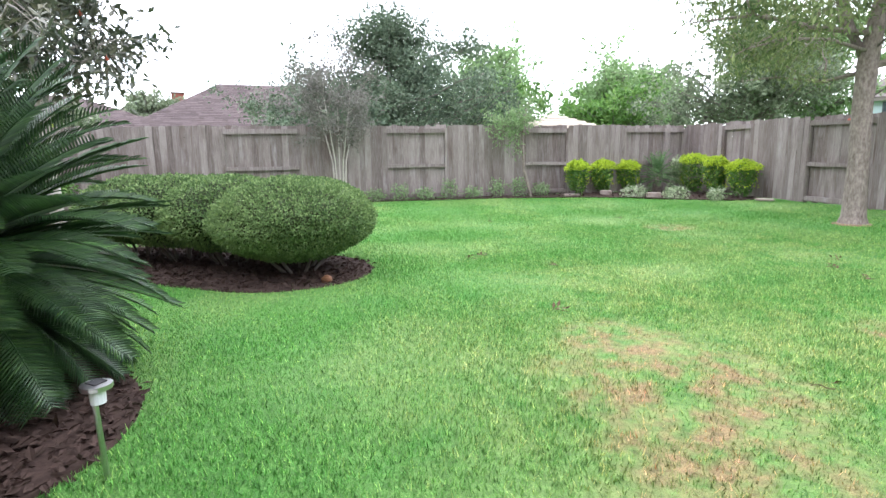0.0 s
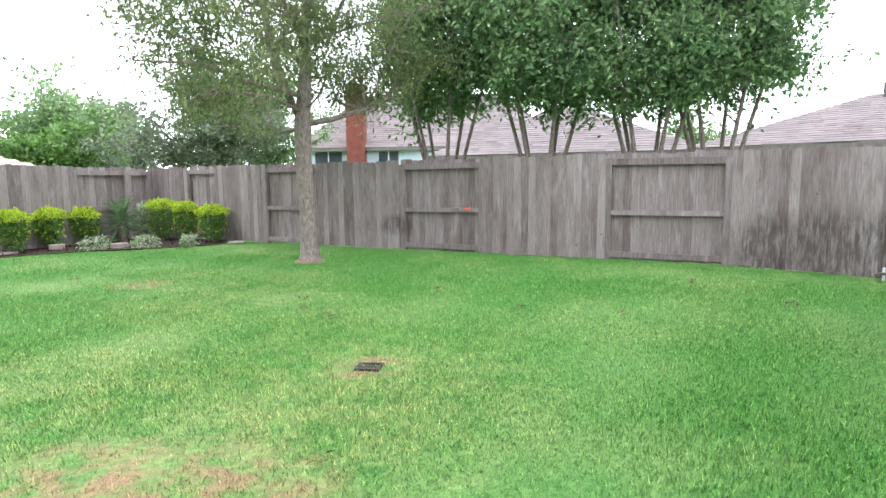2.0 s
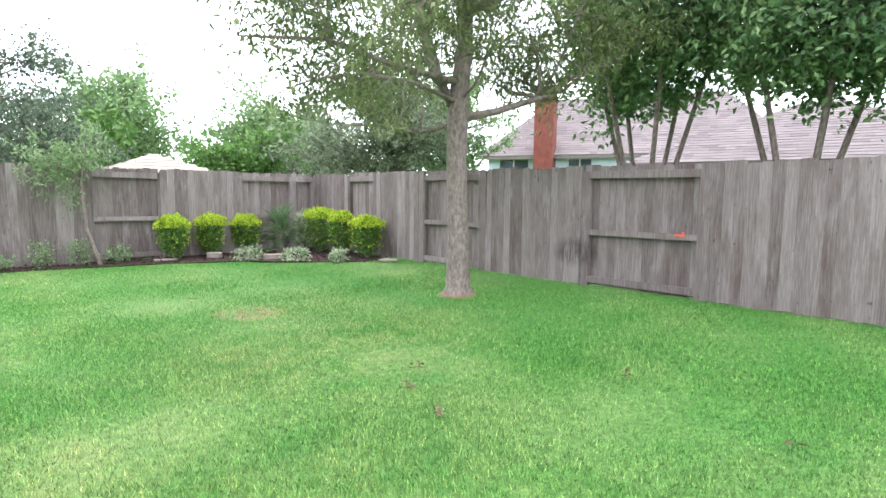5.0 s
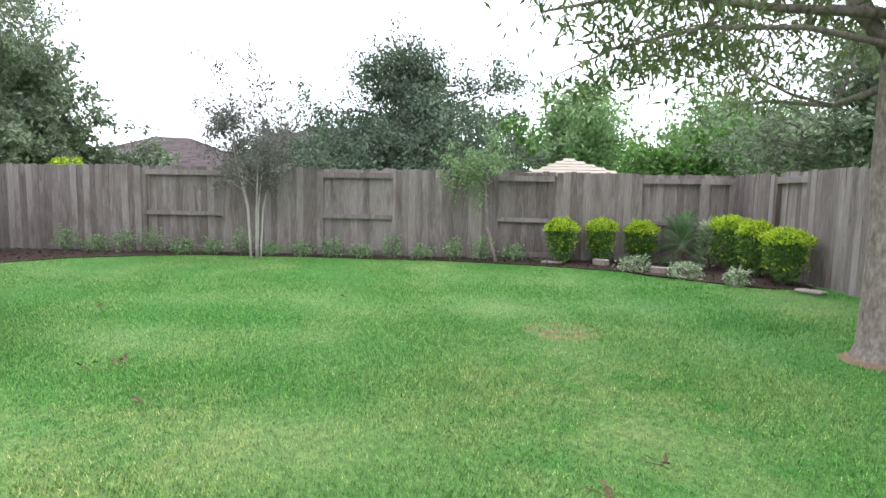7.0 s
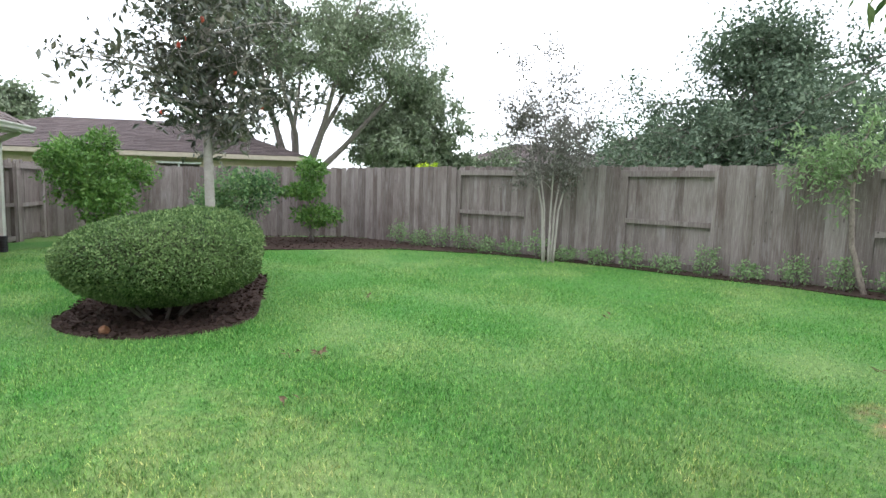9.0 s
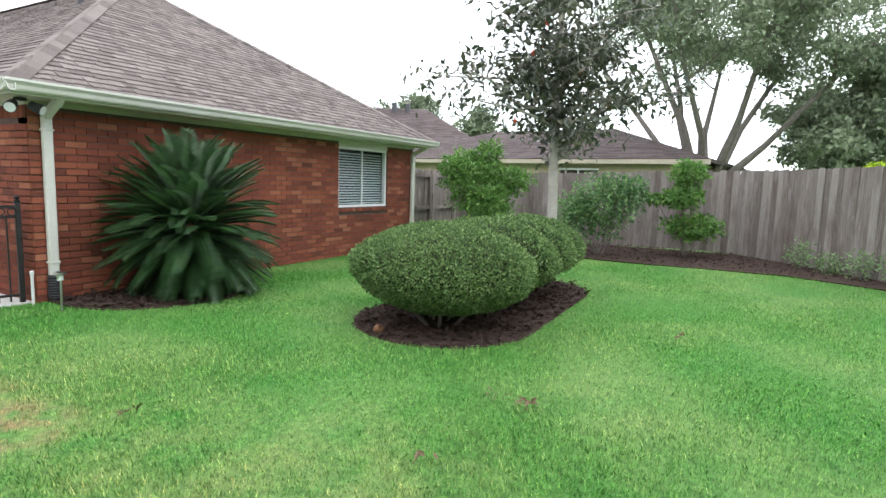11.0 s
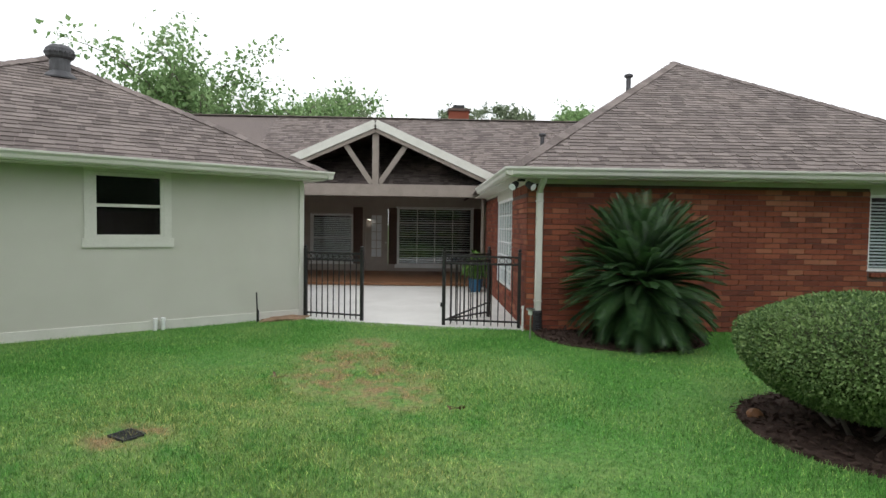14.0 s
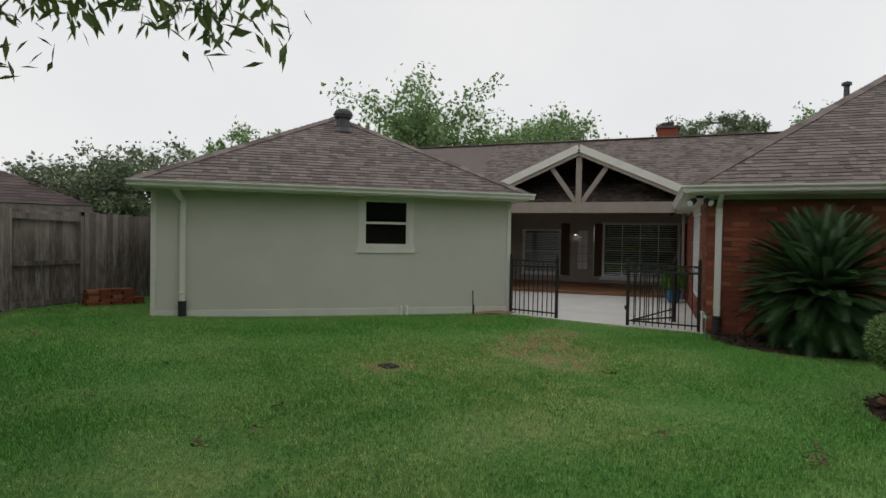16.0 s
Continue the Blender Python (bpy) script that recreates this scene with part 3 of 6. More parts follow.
build_fence("wooden_fence", AB, A1, [(1.37, 2.43), (3.94, 5.55), (7.66, 9.44), (11.74, 13.65)], -1, "weathered grey cedar privacy fence with recessed bays", (6.6, 10.6))
build_fence("wooden_fence", A1, A2, [], -1, "weathered grey cedar fence with black damp stains", (1.1,))
build_fence("wooden_fence", A2, A3, [(0.1, 1.66)], -1, "weathered grey cedar fence bay behind the stack of bricks")
build_fence("wooden_fence", A3, A4, [(2.0, 3.2)], -1, "weathered grey cedar fence beside the stucco garage")
build_fence("wooden_fence", A4, Vector((-5.4, 7.8)), [], -1, "weathered grey cedar fence closing the passage behind the garage")
build_fence("wooden_fence", AB, BC, [(0.12, 2.06), (3.69, 5.0), (7.02, 8.64), (10.6, 12.41)], 1, "weathered grey-brown cedar back fence with recessed bays", (0.72, 6.0, 9.6, 14.2))
build_fence("wooden_fence", BC, C1, [], 1, "weathered brown cedar side fence behind the shrubs", (1.8, 3.6))
build_fence("wooden_fence", C1, C2, [], 1, "weathered brown cedar side fence by the brick house", (1.8,))
build_fence("wooden_fence", Vector((16.0, 6.0)), Vector((12.75, 6.0)), [(0.3, 1.5), (1.7, 2.9)], 1, "dark weathered wooden gate panel between fence and brick house")


# ---- roof, brick and gutter makers ----
def shingle_unit():
    v = [(-0.5, 0, 0), (0.5, 0, 0), (0.5, 1, 0), (-0.5, 1, 0), (-0.5, 0, 0.010), (0.5, 0, 0.010), (0.5, 1, 0.001), (-0.5, 1, 0.001)]
    f = [(4, 5, 6, 7), (0, 1, 5, 4), (1, 2, 6, 5), (3, 0, 4, 7), (2, 3, 7, 6)]
    return np.array(v), np.array(f)


SHV, SHF = shingle_unit()
SHMESH = mesh_np("shingle", SHV * np.array([0.30, 0.165, 1]), SHF, ROOF)


def shingles(parent, origin, along, up, span, rows, material, single=0, tab=0.24, step=0.143):
    """Courses of shingles on the plane through origin. span(b) gives the start and end along the eave at b metres up the slope."""
    o, a, u = Vector(origin), Vector(along).normalized(), Vector(up).normalized()
    nrm = a.cross(u)
    if nrm.z < 0:
        nrm = -nrm
    base = Matrix((a, u, nrm)).transposed().to_4x4()
    base.translation = o
    r = random.Random(int(abs(o.x * 13 + o.y * 7) * 10))
    vs, fs, bands, made = [], [], [], 0
    for k in range(rows):
        b = k * step
        lo, hi = span(b + step * 0.5)
        if hi - lo < 0.05:
            continue
        x = lo - r.uniform(0, tab)
        while x < hi:
            w = tab * r.choice((0.45, 0.6, 0.8, 1.1))
            x0, x1 = max(x, lo), min(x + w - 0.008, hi)
            cut = 0.036 if r.random() < 0.42 else 0.0
            thick = 0.75 if cut else 1.5
            if x1 - x0 > 0.03:
                m = Matrix.Translation(((x0 + x1) / 2, b - 0.01 + cut, 0.002))
                # A dark backing strip below each cut tab paints in its shadow dash.
                if cut:
                    bands.append(np.array([(x0, b - 0.008, 0.0045), (x1, b - 0.008, 0.0045), (x1, b + 0.04, 0.0035), (x0, b + 0.04, 0.0035)]))
                if made < single and x1 - x0 > tab * 0.5:
                    part("shingle", SHMESH, None, parent, m=base @ m @ Matrix.Diagonal(((x1 - x0) / 0.30, 1 - cut / 0.165, thick, 1)))
                    made += 1
                else:
                    q = SHV * np.array([x1 - x0, step + 0.022 - cut, thick]) + np.array(m.translation)
                    fs.append(SHF + 8 * len(vs))
                    vs.append(q)
            x += w
    if vs:
        V = np.concatenate(vs)
        M = np.array(base)
        if bands and tab < 0.5:
            Q = np.concatenate(bands)
            tagged(part("shingle_shadow_backing", mesh_np("shingle_shadow_backing", Q @ M[:3, :3].T + M[:3, 3], np.arange(len(Q)).reshape(-1, 4), ROOF_SHADOW_BACK), None, parent), kind="stuff")
        tagged(part("shingle_field", mesh_np("shingle_field", V @ M[:3, :3].T + M[:3, 3], np.concatenate(fs), material), None, parent), kind="stuff")


def roof_deck(parent, corners, material=ROOF, thick=0.05):
    bm = bmesh.new()
    hi = [bm.verts.new(c) for c in corners]
    lo = [bm.verts.new((c[0], c[1], c[2] - thick)) for c in corners]
    n = len(corners)
    bm.faces.new(hi), bm.faces.new(lo[::-1])
    for k in range(n):
        bm.faces.new((hi[k], lo[k], lo[(k + 1) % n], hi[(k + 1) % n]))
    return part("roof", bm, material, parent)


def hip_caps(parent, a, b, material=ROOF):
    a, b = Vector(a), Vector(b)
    d = b - a
    n = int(d.length / 0.2)
    q = d.to_track_quat("Y", "Z").to_matrix().to_4x4()
    bm = bmesh.new()
    for k in range(n):
        p = a + d * (k + 0.5) / n
        for s in (-1, 1):
            add_box(bm, 0, -0.13, 0, s * 0.14, 0.13, 0.012, 0, Matrix.Translation(p) @ q @ pose(0, 0, 0.012 + 0.012, 4, s * 24, 0))
    tagged(part("hip_capping", bm, material, parent), kind="stuff")


GUTTER = [(0, 0), (0, -0.12), (0.055, -0.12), (0.075, -0.10), (0.085, -0.06), (0.115, -0.025), (0.115, 0.0), (0.105, 0.0), (0.105, -0.02), (0.075, -0.055), (0.06, -0.105), (0.012, -0.105), (0.012, 0)]


def downspout(parent, x, y, top, dx, dy, boot=True):
    """A square pipe that leaves the gutter at (x + dx, y + dy) and runs down the wall at (x, y)."""
    p = part("downspout", add_bar(add_bar(add_bar(bmesh.new(), (x, y, 0.30), (x, y, top - 0.18), 0.075, 0.10, 0.012), (x, y, top - 0.19), (x + dx * 0.7, y + dy * 0.7, top - 0.05), 0.075, 0.10, 0.012), (x + dx * 0.68, y + dy * 0.68, top - 0.07), (x + dx, y + dy, top + 0.02), 0.075, 0.10, 0.012), CREAM, parent)
    for z in (0.45, top - 0.35):
        part("strap", boxm(x - 0.058, y - 0.045, z, x + 0.058, y + 0.045, z + 0.025), CREAM, p)
    if boot:
        prof = [(0.06, 0.32), (0.07, 0.31)]
        for k in range(10):
            prof += [(0.075, 0.29 - k * 0.03), (0.062, 0.275 - k * 0.03)]
        part("drain_boot", turned(prof[::-1], 14), BLACKP, p, "black corrugated drain boot", m=pose(x, y, 0))
    return p


def bricks(parent, base, length, z0, z1, holes, single, soldier=None):
    """Courses of bricks on a wall; base carries x along the wall and y outwards."""
    bw, bh, j, hj, dpt = 0.245, 0.068, 0.013, 0.006, 0.014
    r = random.Random(int(length * 1000))
    unit_v = np.array([(x, y, z) for y in (-0.004, dpt) for z in (0, 1) for x in (0, 1)])
    unit_f = np.array([(4, 5, 7, 6), (0, 1, 5, 4), (2, 6, 7, 3), (0, 4, 6, 2), (1, 3, 7, 5)])
    me = mesh_np("brick", unit_v * np.array([bw, 1, bh]), unit_f, BRICK)
    M = np.array(base)
    vs, fs, made, k = [], [], 0, 0
    z = z0
    while z + bh <= z1:
        x = -(bw + hj) * (0.5 if k % 2 else 0.0)
        while x < length:
            a, b = max(x, 0), min(x + bw, length)
            cuts = [(a, b)]
            for h0, h1, g0, g1 in holes:
                if z + bh > g0 and z < g1:
                    cuts = [c for p, q in cuts for c in ((p, min(q, h0)), (max(p, h1), q)) if c[1] - c[0] > 0.02]
            for p, q in cuts:
                if q - p < 0.02:
                    continue
                proud = r.uniform(-0.002, 0.002)
                if made < single and q - p > 0.24 and z > 0.2:
                    part("brick", me, None, parent, m=base @ Matrix.Translation((p, proud, z)))
                    made += 1
                else:
                    w = unit_v * np.array([q - p, 1, bh]) + np.array([p, proud, z])
                    fs.append(unit_f + 8 * len(vs))
                    vs.append(w)
            x += bw + hj
        z += bh + j
        k += 1
    V = np.concatenate(vs)
    tagged(part("brickwork", mesh_np("brickwork", V @ M[:3, :3].T + M[:3, 3], np.concatenate(fs), BRICK), None, parent), kind="stuff")


def window(parent, m, w, h, cols, rows, glass, frame_mat, blind=0.0, name="window", label="", sash=False, trim=0.0, slat_step=0.05):
    """A window in a wall: x along, y outwards, z up from the sill."""
    # Sheet behind the pane; the unlit room's shade is its near-black colour.
    win = part(name, boxm(-0.02, -0.16, -0.02, w + 0.02, -0.15, h + 0.02), UNLIT_BLACK, parent, label, m)
    fw = 0.045
    part("frame", add_box(add_box(add_box(add_box(bmesh.new(), 0, -0.07, 0, fw, 0.012, h), w - fw, -0.07, 0, w, 0.012, h), fw, -0.07, 0, w - fw, 0.012, fw), fw, -0.07, h - fw, w - fw, 0.012, h), frame_mat, win)
    for c in range(1, cols):
        x = fw + (w - 2 * fw) * c / cols
        part("muntin", boxm(x - 0.012, -0.045, fw, x + 0.012, -0.008, h - fw, 0.002), frame_mat, win)
    for q in range(1, rows):
        z = fw + (h - 2 * fw) * q / rows
        t = 0.022 if sash else 0.012
        part("muntin", boxm(fw, -0.044, z - t, w - fw, -0.006, z + t, 0.002), frame_mat, win)
    pane = part("pane", boxm(fw, -0.034, fw, w - fw, -0.028, h - fw, 0), glass, win)
    pane.visible_shadow = False
    if blind:
        n = int((h - 2 * fw) / slat_step)
        slat = done("slat", add_box(bmesh.new(), fw + 0.01, -0.019, -0.0012, w - fw - 0.01, 0.019, 0.0012, 0), BLIND)
        for k in range(n):
            part("slat", slat, None, win, m=pose(0, -0.085, fw + (k + 0.5) * slat_step, blind))
    if trim:
        part("trim", add_box(add_box(add_box(add_box(bmesh.new(), -trim, 0, -trim, 0, 0.022, h + 0.01), w, 0, -trim, w + trim, 0.022, h + 0.01), -trim - 0.03, 0, -trim - 0.03, w + trim + 0.03, 0.03, -0.002), -trim, 0, h + 0.012, w + trim, 0.022, h + trim * 0.5), frame_mat, win)
    return win


def wall_with_holes(parent, base, length, height, thick, holes, material, name="wall"):
    """Wall pieces round its openings, joined; x along, y outwards, outer face at y = 0."""
    bm = bmesh.new()
    xs = sorted({0.0, length, *[v for h in holes for v in h[:2]]})
    for a, b in zip(xs, xs[1:]):
        mid = (a + b) / 2
        cut = sorted((h[2], h[3]) for h in holes if h[0] < mid < h[1])
        z = 0.0
        for c0, c1 in cut:
            if c0 > z:
                add_box(bm, a, -thick, z, b, 0, c0)
            z = c1
        if z < height:
            add_box(bm, a, -thick, z, b, 0, height)
    bmesh.ops.remove_doubles(bm, verts=bm.verts, dist=0.0005)
    return part(name, bm, material, parent, m=base)


# ---- garage ----
def build_garage():
    g = thing("garage", pose(*G0, 0, 0, 0, GTURN), "pale green stucco garage with a shingled hip roof", "garage")
    LW, H = 6.72, 2.29
    front = pose(0, 0, 0, 0, 0, 180)
    # x runs from the patio corner to the far corner
    hole = (2.12, 3.0, 1.34, 2.24)
    wall_with_holes(g, front, LW, H, 0.16, [hole], STUCCO)
    wall_with_holes(g, pose(0, 0.0, 0, 0, 0, 90) @ pose(0.16, 0, 0) @ Matrix.Diagonal((1, -1, 1, 1)), 7.4, H, 0.16, [], STUCCO)
    wall_with_holes(g, pose(-LW, 0.16, 0, 0, 0, 90), 7.4, H, 0.16, [], STUCCO)
    window(g, front @ pose(2.12, 0, 1.34), 0.88, 0.90, 1, 2, DARKGLASS, CREAM, 0, "window", "sash window with dark glass and cream trim", True, 0.10)
    part("base_band", boxm(-LW - 0.012, -0.02, -0.02, 0.012, -0.002, 0.14), CREAM, g)
    for x in (-LW, -0.06):
        part("corner_trim", boxm(x - 0.01, -0.024, 0.0, x + 0.075, -0.003, H - 0.03), CREAM, g)
    ex0, ex1, ey0, ey1, ez = -6.95, 0.22, -0.42, 6.75, 2.42
    ax, ay, az = (ex0 + ex1) / 2, ey0 + (ex1 - ex0) / 2, 4.42
    apex = (ax, ay, az)
    k = (az - ez) / (ay - ey0)
    for c in (((ex0, ey0, ez), (ex1, ey0, ez), apex), ((ex1, ey0, ez), (ex1, ey1, ez), apex), ((ex1, ey1, ez), (ex0, ey1, ez), apex), ((ex0, ey1, ez), (ex0, ey0, ez), apex)):
        roof_deck(g, c)
    sl = math.hypot(ay - ey0, az - ez)
    half = (ex1 - ex0) / 2
    shingles(g, (ax, ey0 - 0.03, ez - 0.02), (1, 0, 0), (0, 1, k), lambda b: (-half * (1 - b / sl) - 0.02, half * (1 - b / sl) + 0.02), int(sl / 0.143), ROOF, 250)
    shingles(g, (ex1 + 0.03, (ey0 + ey1) / 2, ez - 0.02), (0, 1, 0), (-1, 0, k), lambda b: (-half * (1 - b / sl), half * (1 - b / sl)), int(sl / 0.143), ROOF)
    hip_caps(g, (ex0, ey0, ez), apex)
    hip_caps(g, (ex1, ey0, ez), apex)
    part("soffit", add_box(add_box(add_box(bmesh.new(), ex0 + 0.02, ey0 + 0.02, H, ex1 - 0.02, 0.02, H + 0.02), 0.02, 0.02, H, ex1 - 0.02, ey1, H + 0.02), ex0 + 0.02, 0.02, H, -LW - 0.02, ey1, H + 0.02), SOFFIT, g)
    part("fascia", add_box(add_box(add_box(bmesh.new(), ex0, ey0, H - 0.01, ex1, ey0 + 0.02, ez - 0.02), ex1 - 0.02, ey0, H - 0.01, ex1, ey1, ez - 0.02), ex0, ey0 + 0.02, H - 0.01, ex0 + 0.02, ey1, ez - 0.02), CREAM, g)
    part("gutter", extruded(GUTTER, (ex0 - 0.05, ey0, ez), (ex1 + 0.10, ey0, ez)), CREAM, g)
    part("gutter", extruded(GUTTER, (ex1, ey0 - 0.10, ez), (ex1, 5.5, ez)), CREAM, g)
    downspout(g, -6.2, -0.05, 2.30, -0.10, -0.36)
    v = thing("roof_vent", g.matrix_basis @ pose(ax + 0.12, ay - 0.7, az - 0.7 * k), "round weathered metal turbine vent on the garage roof", "roof vent")
    part("flashing", turned([(0.30, -0.12), (0.30, -0.10), (0.17, 0.0), (0.15, 0.02)], 16), METAL, v)
    part("collar", turned([(0.15, 0.0), (0.15, 0.22)], 18), METAL, v)
    part("cap", turned([(0.16, 0.22), (0.20, 0.25), (0.22, 0.31), (0.21, 0.38), (0.15, 0.44), (0.05, 0.46)], 18), METAL, v)
    for i in range(18):
        a = 2 * math.pi * i / 18
        part("vane", tubem([(0.17 * math.cos(a), 0.17 * math.sin(a), 0.23), (0.228 * math.cos(a + 0.15), 0.228 * math.sin(a + 0.15), 0.32), (0.14 * math.cos(a + 0.3), 0.14 * math.sin(a + 0.3), 0.44)], 0.008, 4), METAL, v)
    return g


garage = build_garage()


# ---- brick house ----
HX, HY, HE, HH = 4.56, 5.40, 12.45, 2.28


def build_house():
    h = thing("house", pose(HX, HY, 0), "single-storey red brick house with a grey-brown shingled hip roof", "house")
    LF = HE - HX
    bf = pose(LF, 0, 0, 0, 0, 180)
    fw = (LF - 6.86, LF - 5.25, 0.96, 2.14)
    wf = wall_with_holes(h, bf, LF, HH, 0.20, [fw], MORTAR)
    I = Matrix.Identity(4)
    bricks(wf, I, LF, 0.005, HH - 0.03, [(fw[0] - 0.0, fw[1] + 0.0, fw[2] - 0.10, HH)], 300)
    bw = pose(0, 0, 0, 0, 0, 90)
    hw = (1.5, 3.6, 0.42, 2.10)
    ww = wall_with_holes(h, bw, 5.9, HH, 0.20, [hw], MORTAR)
    bricks(ww, I, 5.9, 0.005, HH - 0.03, [(hw[0], hw[1], hw[2] - 0.10, HH), (0.0, hw[0], 2.07, HH)], 260)
    sm = done("soldier_brick", add_box(bmesh.new(), 0, -0.004, 2.085, 0.060, 0.014, HH - 0.06), BRICK)
    for k in range(int(hw[0] / 0.067)):
        part("soldier_brick", sm, None, ww, m=pose(0.004 + k * 0.067, 0, 0))
    wall_with_holes(h, pose(LF, 0.2, 0, 0, 0, 90) @ Matrix.Diagonal((1, -1, 1, 1)), 9.0, HH, 0.2, [], MORTAR)
    wall_with_holes(h, pose(0, 5.9, 0), 1.3, HH, 0.2, [], MORTAR)
    for wall, o in ((wf, fw), (ww, hw)):
        n = int((o[1] - o[0]) / 0.075)
        for k in range(n):
            part("sill_brick", boxm(o[0] + k * 0.075 + 0.004, -0.05, o[2] - 0.085, o[0] + (k + 1) * 0.075 - 0.004, 0.045, o[2] - 0.02, 0.004), BRICK, wall)
        part("header_board", boxm(o[0], -0.06, o[3], o[1], 0.012, HH + 0.01), SOFFIT, wall)
    window(h, bf @ pose(fw[0], -0.03, fw[2]), fw[1] - fw[0], fw[3] - fw[2], 2, 1, GLASS, WHITE, -42, "window", "white window with half-closed horizontal blinds", slat_step=0.052)
    window(h, bw @ pose(hw[0], -0.02, hw[2]), hw[1] - hw[0], hw[3] - hw[2], 6, 6, GLASS, WHITE, -62, "window", "tall white muntined window with blinds", slat_step=0.06)
    # main hip over the wing, in the house's own frame
    ex0, ex1, ey0, ez = -0.32, 8.16, -0.42, 2.42
    ax, ay, az = 4.28, 4.9, 5.5
    back = 16.0
    kf, k = (az - ez) / (ay - ey0), (az - ez) / (ax - ex0)
    sf, sl = math.hypot(ay - ey0, az - ez), math.hypot(ax - ex0, az - ez)
    roof_deck(h, ((ex0, ey0, ez), (ex1, ey0, ez), (ax, ay, az)))
    roof_deck(h, ((ex0, back, ez), (ex0, ey0, ez), (ax, ay, az), (ax, back, az)))
    roof_deck(h, ((ex1, ey0, ez), (ex1, back, ez), (ax, back, az), (ax, ay, az)))
    shingles(h, (ax, ey0 - 0.03, ez - 0.02), (1, 0, 0), (0, 1, kf), lambda b: ((ex0 - ax) * (1 - b / sf) - 0.02, (ex1 - ax) * (1 - b / sf) + 0.02), int(sf / 0.143), ROOF, 290)
    shingles(h, (ex0 - 0.03, ey0, ez - 0.02), (0, -1, 0), (1, 0, k), lambda b: (-11.2, (ey0 - ay) * b / sl + 0.02), int(sl / 0.143), ROOF)
    hip_caps(h, (ex0, ey0, ez), (ax, ay, az))
    hip_caps(h, (ex1, ey0, ez), (ax, ay, az))
    hip_caps(h, (ax, ay, az), (ax, back, az))
    part("soffit", add_box(add_box(add_box(bmesh.new(), ex0 + 0.02, ey0 + 0.02, HH, ex1 - 0.02, 0.02, HH + 0.02), ex0 + 0.02, 0.02, HH, 0.02, 5.9, HH + 0.02), LF - 0.02, 0.02, HH, ex1 - 0.02, 9.0, HH + 0.02), SOFFIT, h)
    part("frieze", add_box(add_box(bmesh.new(), 0.0, -0.024, HH - 0.055, LF, -0.003, HH), -0.024, 0, HH - 0.055, -0.003, 5.85, HH), SOFFIT, h)
    part("fascia", add_box(add_box(bmesh.new(), ex0, ey0, HH - 0.005, ex1, ey0 + 0.02, ez - 0.02), ex0, ey0 + 0.02, HH - 0.005, ex0 + 0.02, 4.4, ez - 0.02), CREAM, h)
    part("gutter", extruded(GUTTER, (ex0 - 0.10, ey0, ez), (ex1 + 0.05, ey0, ez)), CREAM, h)
    part("gutter", extruded(GUTTER, (ex0, 4.3, ez), (ex0, ey0 - 0.10, ez)), CREAM, h)
    downspout(h, 0.16, -0.06, 2.30, 0.0, -0.34)
    downspout(h, LF - 0.08, -0.06, 2.30, 0.10, -0.34)
    for x, y in ((3.07, 4.49), (1.6, 6.9)):
        z = ez + k * (x - ex0)
        p = part("vent_pipe", tubem([(x, y, z - 0.1), (x, y, z + 0.34)], 0.055, 12), METAL, h, "grey metal flue pipe")
        part("pipe_cap", turned([(0.06, 0.33), (0.10, 0.35), (0.10, 0.40), (0.03, 0.43)], 12), METAL, p, m=pose(x, y, z))
    # the main range behind the patio
    ry, rz, ke = 10.6, 5.12, 0.60
    y0 = ry - (rz - 2.45) / ke
    roof_deck(h, ((-12, y0, 2.45), (6.5, y0, 2.45), (6.5, ry, rz), (-12, ry, rz)))
    roof_deck(h, ((6.5, ry, rz), (-12, ry, rz), (-12, ry + 4.3, 2.45), (6.5, ry + 4.3, 2.45)))
    s2 = math.hypot(ry - y0, rz - 2.45)
    shingles(h, (0, y0, 2.45), (1, 0, 0), (0, 1, ke), lambda b: (-6.5, min(5.2, 0.2 + b * 1.25)), int(s2 / 0.143), ROOF)
    part("ridge_cap", barm((-12, ry, rz + 0.02), (6.5, ry, rz + 0.02), 0.22, 0.03), DARKBARK, h)
    c = part("chimney", boxm(-0.79, 11.4, 4.2, -0.09, 12.1, 5.6, 0.01), BRICK, h, "red brick chimney with a black metal cap")
    part("chimney_crown", boxm(-0.84, 11.35, 5.6, -0.04, 12.15, 5.68), MORTAR, c)
    part("chimney_cap", boxm(-0.64, 11.55, 5.68, -0.24, 11.95, 5.84), IRON, c)
    return h


house = build_house()


